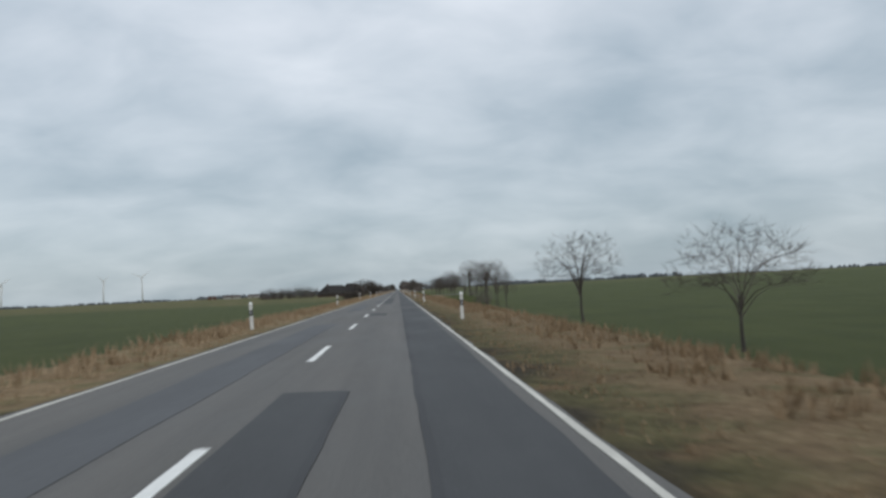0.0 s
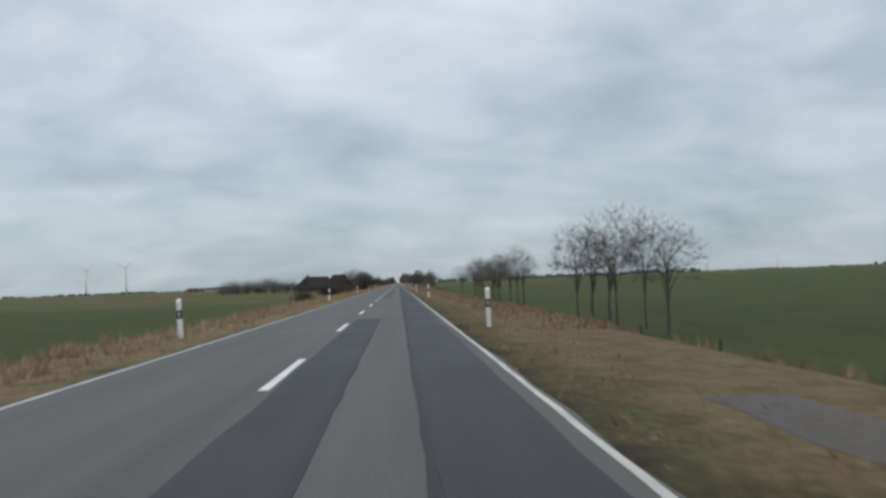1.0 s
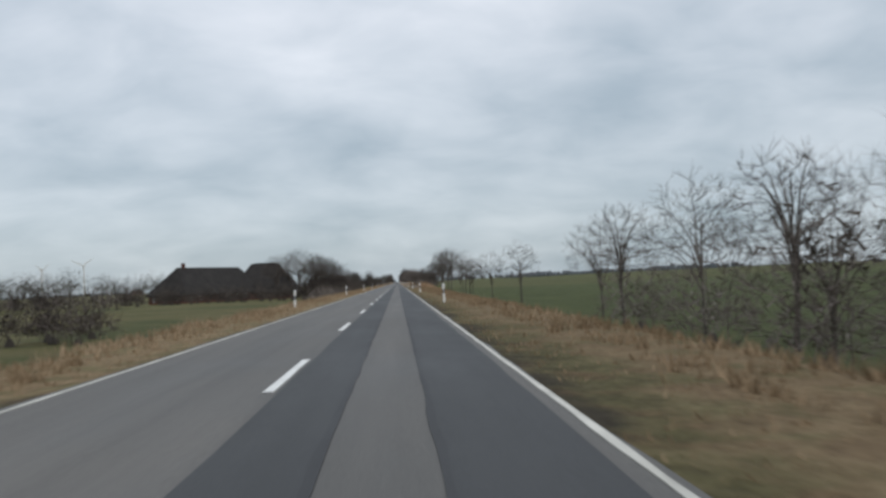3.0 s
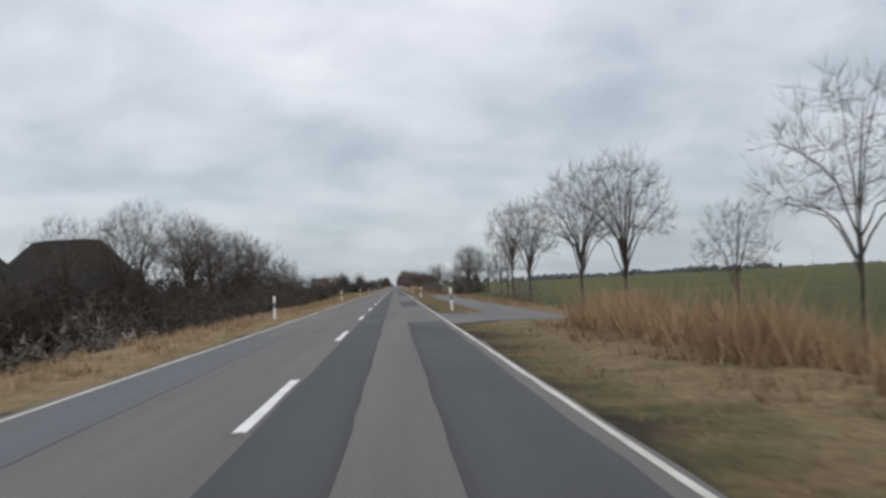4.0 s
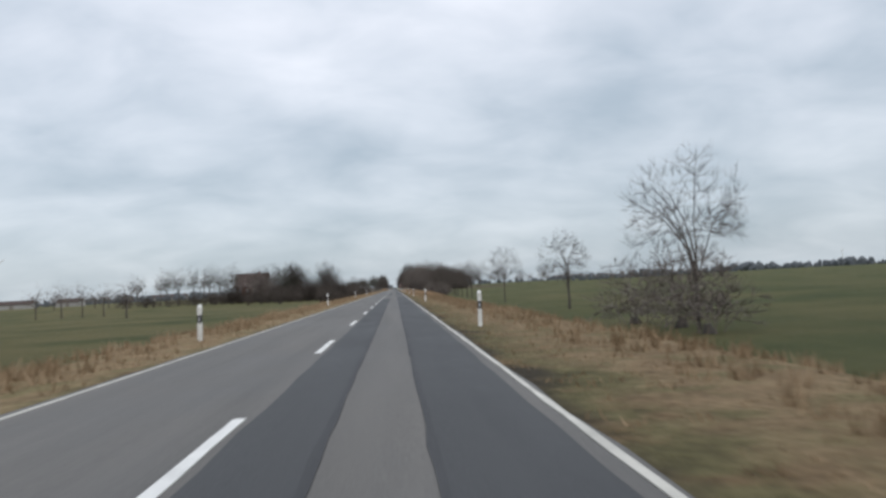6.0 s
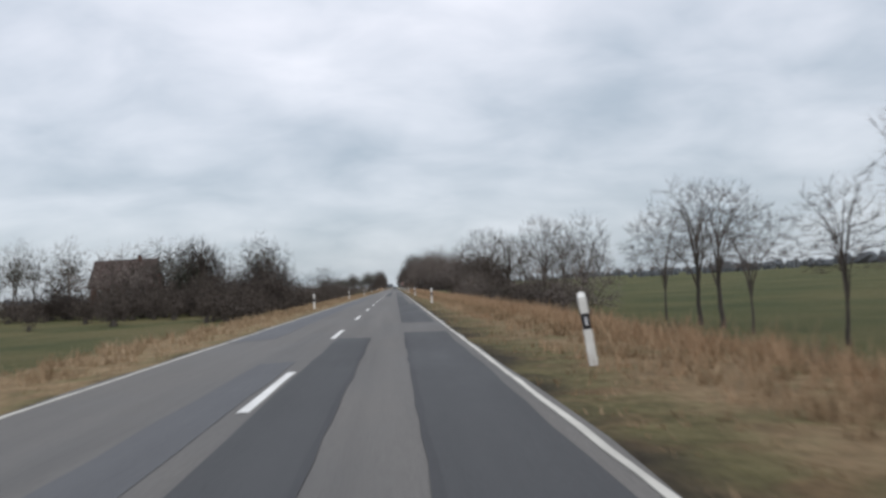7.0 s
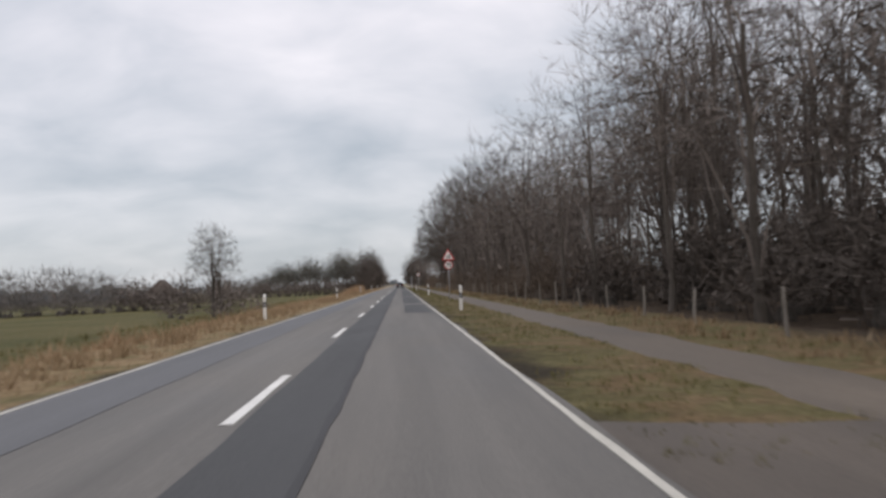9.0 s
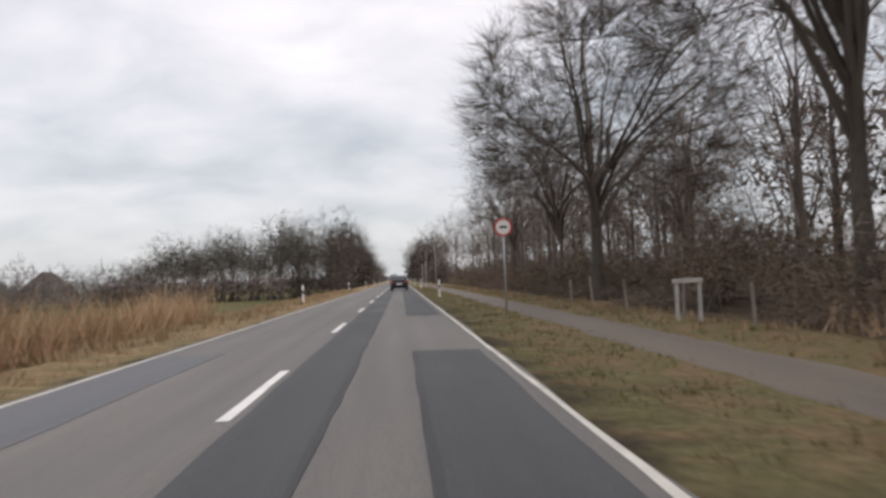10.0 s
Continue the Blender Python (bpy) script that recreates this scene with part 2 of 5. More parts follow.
M_GROUND = ground_material()
M_STRAW = island("dry_grass", (0.15, 0.102, 0.057), (0.25, 0.175, 0.104), (0.37, 0.272, 0.172))
M_GREENGRASS = island("short_winter_grass", (0.075, 0.072, 0.028), (0.125, 0.115, 0.048), (0.20, 0.170, 0.082))
M_TAN = island("pale_dry_grass", (0.19, 0.132, 0.076), (0.30, 0.215, 0.132), (0.42, 0.315, 0.205))
M_REED = island("dry_reed", (0.235, 0.150, 0.088), (0.36, 0.24, 0.146), (0.47, 0.335, 0.215))
M_BARK = mottled("bark", (0.038, 0.033, 0.028), (0.105, 0.092, 0.077), 1.5, 14.0, 0.95, 0.6, 0.03, (1, 1, 0.25))
M_PALEBARK = mottled("brown_woodland_bark", (0.060, 0.050, 0.042), (0.150, 0.128, 0.107), 1.5, 14.0, 0.95, 0.6, 0.03, (1, 1, 0.25))
M_BIRCH = mottled("pale_birch_bark", (0.12, 0.115, 0.105), (0.42, 0.41, 0.39), 1.2, 6.0, 0.85, 0.3, 0.02, (1, 1, 2.5))
M_TWIG = island("twigs", (0.050, 0.040, 0.034), (0.085, 0.070, 0.060), (0.13, 0.112, 0.096))
# brushwood paled to grey: distance haze painted into the twigs of far clumps
M_HAZETWIG = island("hazed_twigs", (0.11, 0.097, 0.088), (0.16, 0.145, 0.132), (0.22, 0.20, 0.185))
M_GREYTWIG = island("grey_green_twigs", (0.078, 0.074, 0.062), (0.118, 0.112, 0.096), (0.170, 0.160, 0.140))
M_BRUSH = island("brushwood", (0.080, 0.066, 0.058), (0.145, 0.121, 0.106), (0.235, 0.199, 0.174))
M_DARKBRUSH = island("dark_brushwood", (0.046, 0.037, 0.031), (0.080, 0.066, 0.056), (0.135, 0.112, 0.096))
M_RUSSET = island("russet_brushwood", (0.070, 0.051, 0.038), (0.128, 0.096, 0.072), (0.198, 0.152, 0.116))
M_EVERGREEN = island("dark_needles", (0.012, 0.018, 0.012), (0.025, 0.034, 0.02), (0.045, 0.052, 0.03))
# dark hedge colour; in filler bushes its near-black also stands for inner shade
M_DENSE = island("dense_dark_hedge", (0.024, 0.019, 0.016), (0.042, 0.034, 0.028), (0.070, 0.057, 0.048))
M_WEED = island("withered_weeds", (0.085, 0.060, 0.040), (0.150, 0.108, 0.072), (0.235, 0.175, 0.118))
# the horizon woods: a pale grey-blue that paints distance haze into their colour
M_HAZEWOOD = mottled("far_wood", (0.092, 0.104, 0.112), (0.140, 0.150, 0.156), 0.05, 0.4, 1.0, 0.0)
M_WHITE = mottled("white_plastic", (0.55, 0.54, 0.50), (0.80, 0.79, 0.75), 1.5, 9.0, 0.5, 0.05, 0.003)
M_BLACK = mottled("black_band", (0.012, 0.012, 0.014), (0.03, 0.03, 0.033), 4.0, 30.0, 0.5, 0.0)
M_REFLECT = mottled("reflector", (0.55, 0.56, 0.58), (0.75, 0.76, 0.78), 20.0, 60.0, 0.2, 0.0, spec=0.6)
M_STEEL = mottled("galvanised_steel", (0.28, 0.29, 0.30), (0.48, 0.49, 0.50), 3.0, 25.0, 0.45, 0.1, 0.003, metal=0.6)
M_RED = mottled("sign_red", (0.42, 0.035, 0.035), (0.55, 0.06, 0.055), 2.0, 14.0, 0.4, 0.0)
M_WOOD = mottled("grey_weathered_wood", (0.12, 0.105, 0.088), (0.30, 0.27, 0.235), 2.0, 18.0, 0.9, 0.5, 0.01, (1, 1, 0.2))
M_THATCH = mottled("dark_thatch", (0.016, 0.014, 0.013), (0.042, 0.037, 0.033), 0.6, 7.0, 1.0, 0.7, 0.06, (1, 1, 0.5))
M_BRICK = mottled("red_brick_wall", (0.075, 0.034, 0.026), (0.15, 0.070, 0.052), 0.7, 9.0, 0.9, 0.4, 0.01)
M_TILE = mottled("roof_tiles", (0.045, 0.032, 0.029), (0.10, 0.070, 0.058), 0.8, 10.0, 0.85, 0.4, 0.02)
M_FRAME = mottled("window_frame_paint", (0.50, 0.50, 0.48), (0.70, 0.70, 0.68), 2.0, 12.0, 0.5, 0.0)
M_POSTPAINT = mottled("weathered_pale_paint", (0.26, 0.25, 0.23), (0.42, 0.41, 0.38), 2.0, 14.0, 0.7, 0.1, 0.003)
M_GLASS, _t, _b = nodes_of("window_glass", 0.05, 0.0, 0.6)
_b.inputs["Base Color"].default_value = (0.02, 0.024, 0.028, 1)
M_CARPAINT = mottled("dark_car_paint", (0.010, 0.011, 0.014), (0.018, 0.019, 0.023), 2.0, 60.0, 0.22, 0.0, spec=0.6)
M_TYRE = mottled("tyre_rubber", (0.010, 0.010, 0.010), (0.022, 0.022, 0.022), 6.0, 40.0, 0.9, 0.2, 0.004)
M_TAIL = mottled("tail_lamp_red", (0.20, 0.008, 0.008), (0.34, 0.016, 0.014), 6.0, 20.0, 0.25, 0.0, spec=0.6)

# ---- building helpers ----


class Shape:
    """Vertices and faces in metres."""

    def __init__(self):
        self.v, self.f = [], []

    def add(self, verts, faces):
        n = len(self.v)
        self.v += [tuple(p) for p in verts]
        self.f += [tuple(i + n for i in f) for f in faces]
        return self

    def box(self, x0, x1, y0, y1, z0, z1, bevel=0.0):
        if not bevel:
            return self.add([(x, y, z) for z in (z0, z1) for x, y in ((x0, y0), (x1, y0), (x1, y1), (x0, y1))],
                            [(3, 2, 1, 0), (4, 5, 6, 7), (0, 1, 5, 4), (1, 2, 6, 5), (2, 3, 7, 6), (3, 0, 4, 7)])
        b = bevel
        ring = [(x0 + b, y0), (x1 - b, y0), (x1, y0 + b), (x1, y1 - b), (x1 - b, y1), (x0 + b, y1), (x0, y1 - b), (x0, y0 + b)]
        return self.loft([[(x, y, z0) for x, y in ring], [(x, y, z1 - b) for x, y in ring],
                          [((x0 + x1) / 2 + (x - (x0 + x1) / 2) * (1 - 2 * b / (x1 - x0)), (y0 + y1) / 2 + (y - (y0 + y1) / 2) * (1 - 2 * b / (y1 - y0)), z1) for x, y in ring]])

    def loft(self, rings, caps=True):
        n = len(rings[0])
        faces = [(k * n + i, k * n + (i + 1) % n, (k + 1) * n + (i + 1) % n, (k + 1) * n + i) for k in range(len(rings) - 1) for i in range(n)]
        if caps:
            faces += [tuple(range(n))[::-1], tuple((len(rings) - 1) * n + i for i in range(n))]
        return self.add([p for r in rings for p in r], faces)

    def tube(self, points, radii, sides=6, caps=True):
        rings = []
        side = None
        for i, p in enumerate(points):
            a, b = points[max(i - 1, 0)], points[min(i + 1, len(points) - 1)]
            d = (Vector(b) - Vector(a)).normalized()
            if side is None:
                side = d.cross(Vector((0.3, 0.9, 0.1)) if abs(d.y) < 0.9 else Vector((1, 0, 0)))
            side = (side - d * side.dot(d)).normalized()
            other = d.cross(side)
            rings.append([tuple(Vector(p) + radii[i] * (math.cos(2 * math.pi * k / sides) * side + math.sin(2 * math.pi * k / sides) * other)) for k in range(sides)])
        return self.loft(rings, caps)

    def disc(self, cx, cy, cz, r0, r1, y_thick, n=24):
        """A flat ring (r0 > 0) or disc that faces along y."""
        out = [[(cx + r * math.cos(2 * math.pi * k / n), cy + s, cz + r * math.sin(2 * math.pi * k / n)) for k in range(n)] for r, s in ((r1, 0), (r1, y_thick))]
        if r0 <= 0:
            return self.loft(out)
        inn = [[(cx + r0 * math.cos(2 * math.pi * k / n), cy + s, cz + r0 * math.sin(2 * math.pi * k / n)) for k in range(n)] for s in (y_thick, 0)]
        return self.loft(out + inn + [out[0]], caps=False)


def mesh_of(name, shape, material, smooth=False):
    me = bpy.data.meshes.new(name)
    me.from_pydata([(x * U, y * U, z * U) for x, y, z in shape.v], [], shape.f)
    me.materials.append(material)
    if smooth:
        me.polygons.foreach_set("use_smooth", [True] * len(me.polygons))
    me.update()
    return me


def structure(name, shape, material, label, category, smooth=False):
    return tagged(new(name, mesh_of(name, shape, material, smooth)), label, category, kind="structure")


def part(name, shape, material, parent, label="", smooth=False):
    ob = new(name, shape if isinstance(shape, bpy.types.Mesh) else mesh_of(name, shape, material, smooth))
    ob.parent = parent
    return tagged(ob, label)


def thing(name, x, y, z, label, category, group="", turn=0.0):
    ob = new(name)
    ob.empty_display_size = 0.1
    ob.matrix_basis = pose(x * U, y * U, z * U, 0, 0, turn)
    return tagged(ob, label, category, group)


def at(x, y, z, turn=0.0, sx=1.0, sz=1.0):
    return Matrix.LocRotScale((x * U, y * U, z * U), Euler((0, 0, radians(turn))), (sx, sx, sz))


# ---- ground ----
FIELD_RIGHT = ([-400, 560, 620, 800, 860, 1300, 1390, 1430, 2600], [-1.9, -1.9, -1.7, -1.7, -1.35, -1.3, -0.8, -0.5, -0.5])
FIELD_LEFT = ([-400, 1240, 1300, 1380, 1420, 1600, 1800, 2600], [-2.1, -2.1, -1.6, -1.7, -1.8, -1.6, -1.0, -1.0])

CAUSEWAYS = ((153, 160), (382, 390), (744, 752), (907, 917), (1444, 1458))
BANKS = ((366, 463), (684, 752), (1420, 1800))


def ground_z(x, y):
    x, y = np.asarray(x, float), np.asarray(y, float)
    deep = np.where(x > 0, np.interp(y, *FIELD_RIGHT), np.interp(y, *FIELD_LEFT))
    a = np.abs(x)
    crest = np.where(x > 0, 6.7, 5.9)
    z = np.interp(a, [0, 3.3, 3.6, 4.6, 5.9], [-0.01, -0.095, -0.115, -0.12, -0.15])
    # grassy causeways carry the field entrances across the ditch
    for y0, y1 in CAUSEWAYS:
        ends = np.clip(np.minimum(y - y0 + 4.0, y1 + 4.0 - y) / 3.0, 0, 1)
        crest = np.where(x > 0, crest + ends * 7.0, crest)
    for y0, y1 in BANKS:
        ends = np.clip(np.minimum(y - y0 + 6.0, y1 + 6.0 - y) / 6.0, 0, 1)
        crest = np.where(x > 0, np.maximum(crest, 6.7 + ends * 2.3), crest)
    down = np.clip((a - crest) / 4.2, 0, 1)
    z = z + (deep - z) * down * down * (3 - 2 * down)
    swell = np.clip((a - 14) / 40, 0, 1) * (0.45 * np.sin(x * 0.021 + 1.3) * np.sin(y * 0.013) + 0.25 * np.sin(y * 0.031 + x * 0.01))
    far = np.where(x > 0, np.clip((a - 60) / 500, 0, 1) * 2.2, np.clip((a - 60) / 700, 0, 1) * 1.2)
    rough = np.clip((a - np.where(x > 0, 7.4, 4.2)) / 1.2, 0, 1) * 0.05 * (np.sin(x * 3.1 + y * 1.7) + np.sin(y * 2.3 - x * 1.1)) * np.clip(1.2 - a / 30, 0.2, 1)
    return z + swell + far + rough


def gz(x, y):
    return float(ground_z(x, y))


def ground():
    right = [0.0, 3.3, 3.6, 4.0, 4.6, 5.2, 5.9, 6.3, 6.7, 7.4, 8.2, 9.2, 10.2, 11.0, 13, 16, 20, 26, 34, 45, 60, 85, 120, 180, 280, 450, 700, 1200, 2400, 5200]
    xs = np.array([-v for v in right[:0:-1]] + right)
    ys = np.concatenate([np.array([-4000, -1500, -500, -150]), np.arange(-40, 1900, 2.5), np.array([1920, 1960, 2020, 2100, 2200, 2350, 2600, 3000, 3600, 4500, 6500, 9000])])
    gx, gy = np.meshgrid(xs, ys)
    s = Shape()
    s.v = [(a, b, c) for a, b, c in zip(gx.ravel(), gy.ravel(), ground_z(gx, gy).ravel())]
    n = len(xs)
    s.f = [(j * n + i, j * n + i + 1, (j + 1) * n + i + 1, (j + 1) * n + i) for j in range(len(ys) - 1) for i in range(n - 1)]
    return structure("ground", s, M_GROUND, "dry straw-coloured verges and green winter crop fields", "ground", True)


ground()

ROAD_Y0, ROAD_Y1 = -40.0, 2300.0


def crown(x):
    return -0.025 * abs(x)


def slab(x0, x1, y0, y1, lift, rng=None, ragged=0.0, step=2.0, taper=0.0):
    """A thin strip on the road's crown, its long edges slightly ragged."""
    s = Shape()
    n = max(2, int((y1 - y0) / step) + 1)
    cols = [x0, x1] if x0 * x1 >= 0 else [x0, 0.0, x1]
    for j in range(n):
        y = y0 + (y1 - y0) * j / (n - 1)
        for k, x in enumerate(cols):
            dx = rng.uniform(-ragged, ragged) if rng and k in (0, len(cols) - 1) else 0.0
            dy = rng.uniform(-ragged, ragged) * 2 if rng and j in (0, n - 1) else 0.0
            s.v.append((x + dx, y + dy, crown(x) + lift))
    m = len(cols)
    s.f = [(j * m + i, j * m + i + 1, (j + 1) * m + i + 1, (j + 1) * m + i) for j in range(n - 1) for i in range(m - 1)]
    # the cut edge down to the old surface
    base = len(s.v)
    for j in range(n):
        for k in (0, m - 1):
            x, y, z = s.v[j * m + k]
            s.v.append((x, y, z - lift + 0.018))
    for j in range(n - 1):
        s.f += [(j * m, (j + 1) * m, base + 2 * j + 2, base + 2 * j), ((j + 1) * m + m - 1, j * m + m - 1, base + 2 * j + 1, base + 2 * j + 3)]
    return s


rng = random.Random(4)
road = structure("road", slab(-3.06, 3.11, ROAD_Y0, ROAD_Y1, 0.03, rng, 0.05, 2.0), M_ROAD, "straight worn grey asphalt country road with patched lanes", "road")

# repaired strips: beside the centre line, in the wheel track, and faded ones in the other lane
STRIP_A = [(-30, 15.6), (45.5, 49.3), (79.5, 132), (155, 195.5), (236, 246), (256, 268), (274.5, 294), (317, 332), (341, 367), (399, 430),
           (480, 632.7), (646, 892), (909.5, 1060), (1101, 1148), (1240, 1309), (1320.5, 1334.6), (1366, 1900)]
STRIP_B = [(-30, 62), (64, 366), (373, 677), (698, 716), (752, 1085), (1104, 1150), (1156, 1186), (1186, 1240, 2.50), (1246, 1250), (1262, 1312), (1377, 1445.5), (1487, 1500), (1503, 1528), (1531, 1598.7), (1612, 1900)]
STRIP_C = [(7, 38), (58, 80), (270, 300), (306, 350), (370, 384)]
STRIP_D = [(600, 672), (722, 762), (796, 872), (886, 896), (1150, 1245), (1420, 1600)]
STRIP_E = [(84, 106), (1120, 1142)]
for x0, x1, runs, mat, label in ((0.13, 0.90, STRIP_A, M_PATCH, "dark repair strip beside the centre line"), (1.77, 2.82, STRIP_B, M_PATCH, "dark repair strip in the wheel track"),
                                 (-1.72, -0.78, STRIP_C, M_STREAK, "faded repair strip"), (-2.84, -1.62, STRIP_D, M_FADED, "pale bluish repair strip by the edge line"), (-0.78, -0.16, STRIP_E, M_STREAK, "dark repair strip by the lane dashes")):
    for y0, y1, *edge in runs:
        part("asphalt_patch", slab(x0 + rng.uniform(-0.02, 0.02), (edge[0] if edge else x1) + rng.uniform(-0.02, 0.02), y0, y1, 0.036, rng, 0.022, 1.5), mat, road, label)
for x0, runs in ((0.90, STRIP_A), (1.75, STRIP_B)):
    for y0, y1, *_ in runs:
        part("sealed_joint", slab(x0 - 0.035, x0 + 0.035, y0 + 0.1, y1 - 0.1, 0.038, rng, 0.016, 0.9), M_SEAL, road, "dark bitumen joint along a repair strip")
for x in (-2.897, 3.023):
    part("edge_line", slab(x - 0.038, x + 0.038, ROAD_Y0, ROAD_Y1, 0.039, rng, 0.010, 0.9), M_LINE, road, "continuous white edge line")
dash = mesh_of("lane_dash", slab(-0.055, 0.06, 0, 4.0, 0.039, rng, 0.006, 0.5), M_DASH)
for k in range(-3, 192):
    ob = part("lane_dash", dash, None, road)
    ob.location = (0, (12.0 * k + 8.0) * U, 0)

# ---- paths and field entrances beside the road ----


def apron(name, corners, label, material, lift=0.025):
    """A paved sheet laid over the ground: corners along both edges, in pairs."""
    s = Shape()
    for (xa, ya), (xb, yb) in corners:
        for k in range(5):
            x, y = xa + (xb - xa) * k / 4, ya + (yb - ya) * k / 4
            s.v.append((x, y, max(gz(x, y), -0.18 if abs(x) < 13.5 else -9.0) + lift))
    n = len(corners)
    s.f = [(j * 5 + i, j * 5 + i + 1, (j + 1) * 5 + i + 1, (j + 1) * 5 + i) for j in range(n - 1) for i in range(4)]
    rim = [j * 5 for j in range(n)] + [(n - 1) * 5 + i for i in range(1, 5)] + [j * 5 + 4 for j in range(n - 2, -1, -1)] + [3, 2, 1]
    b = len(s.v)
    mid = Vector([sum(p[k] for p in s.v) / b for k in range(3)])
    for i in rim:
        out = (0.22 if i % 5 == 4 else -0.22 if i % 5 == 0 else 0.0) * (1 if s.v[4][0] >= s.v[0][0] else -1)
        s.v.append((s.v[i][0] + out, s.v[i][1] + (0.25 if s.v[i][1] > mid.y else -0.25) * (i < 5 or i >= b - 5), s.v[i][2] - 0.09))
    m = len(rim)
    s.f += [(rim[(i + 1) % m], rim[i], b + i, b + (i + 1) % m) for i in range(m)]
    return structure(name, s, material, label, "path")


def path_run(name, x0, x1, y0, y1, material=M_TRACK):
    n = max(2, int((y1 - y0) / 0.8))
    prng = random.Random(int(y0))
    apron(name, [((x0 + prng.uniform(-0.09, 0.09), y0 + (y1 - y0) * k / (n - 1)), (x1 + prng.uniform(-0.09, 0.09), y0 + (y1 - y0) * k / (n - 1))) for k in range(n)],
          "weathered grey asphalt cycle path beside the road", material, 0.012)


def entrance(name, y0, y1, x_end=7.4, flare=3.0, side=1, material=M_TRACK):
    c = [((side * 2.88, y0 - flare), (side * 2.88, y1 + flare)), ((side * 3.7, y0 - flare * 0.6), (side * 3.7, y1 + flare * 0.6)), ((side * 4.6, y0), (side * 4.6, y1)),
         ((side * 5.8, y0), (side * 5.8, y1)), ((side * x_end, y0 + 0.3), (side * x_end, y1 - 0.3))]
    apron(name, c if side > 0 else [(b, a) for a, b in c], "grey paved field entrance joining the road", material, 0.018)


path_run("path_1", 4.7, 5.7, 160, 175, M_PATH)
path_run("path_2", 5.45, 7.3, 366, 463)
path_run("path_3", 5.2, 7.2, 683, 752)
path_run("path_4", 5.9, 6.9, 862, 886)
path_run("path_5", 5.5, 6.9, 1420, 1800, M_PATH)
entrance("entrance_1", 153, 160, 12.5, material=M_DIRT)
entrance("entrance_2", 382, 390, 12.5)
entrance("entrance_3", 460.5, 464, 7.3, 1.5)
entrance("entrance_4", 677, 685, 7.2, 1.5)
entrance("entrance_5", 745, 752, 7.0)
entrance("entrance_6", 911.5, 917.5, 12.5, 1.5, 1, M_PATH)
entrance("entrance_7", 1446, 1459.4, 7.3, 0.5, 1, M_DIRT)
entrance("entrance_8", 1291, 1298, 9.0, 3.0, -1)
entrance("entrance_9", 1356, 1361, 7.0, 3.0, -1)

# ---- roadside marker posts every fifty metres ----


def marker_post():
    ob = thing("marker_post", 4.13, 40, gz(4.13, 40), "white plastic road marker post with a black band", "marker post", "marker posts along the road")
    half = [(-0.06, -0.05), (0.06, -0.05), (0.06, 0.03), (0.02, 0.06), (-0.02, 0.06), (-0.06, 0.03)]

    def ring(z, k=1.0, tilt=0.0):
        return [(x * k, y * k, z + tilt * (y + 0.05)) for x, y in half]

    part("post_body", Shape().loft([ring(-0.08, 1.05), ring(0.58, 1.0)]), M_WHITE, ob)
    part("post_band", Shape().loft([ring(0.545, 1.02, 1.2), ring(0.55, 1.03, 1.2), ring(0.775, 1.03, 1.2), ring(0.78, 1.02, 1.2)]), M_BLACK, ob, "slanted black band")
    part("post_cap", Shape().loft([ring(0.72, 1.0), ring(0.97, 1.0), ring(1.02, 0.97, 0.7), ring(1.03, 0.85, 0.7)]), M_WHITE, ob)
    part("reflector", Shape().box(-0.016, 0.016, -0.064, -0.05, 0.60, 0.73, 0.004), M_REFLECT, ob, "upright grey reflector")
    return ob


first = marker_post()
prng = random.Random(8)
for k in range(0, 40):
    for x in (4.13, -4.45):
        y = 40.0 + 50 * k - {1: 0.5, 17: 1.5, 31: 1.5, 27: 0.4}.get(k, 0.0)
        x -= {27: 0.22, 30: 0.55}.get(k, 0.35) if x < 0 and k > 26 and k != 29 else 0.0
        if k == 0 and x > 0:
            continue
        x += {17: 0.14, 22: 0.25, 30: 0.25}.get(k, 0.0) if x > 0 else 0.0
        tip = -7.0 if k == 22 and x > 0 else prng.uniform(-2.5, 2.5)
        m = at(x + prng.uniform(-0.08, 0.08), y, gz(x, y), prng.uniform(-8, 8)) @ pose(0, 0, 0, prng.uniform(-2.0, 2.0), tip, 0)
        copy_thing(first, m)

# ---- bare trees and shrubs ----


def sway(a, lead, b, n):
    """n + 1 points on an arc that leaves a along lead and ends in b."""
    return [a * (1 - k / n) ** 2 + lead * (2 * (k / n) * (1 - k / n)) + b * (k / n) ** 2 for k in range(n + 1)]


def unit(r, low=-0.35):
    while True:
        d = Vector((r.gauss(0, 1), r.gauss(0, 1), r.gauss(0, 1))).normalized()
        if d.z > low:
            return d


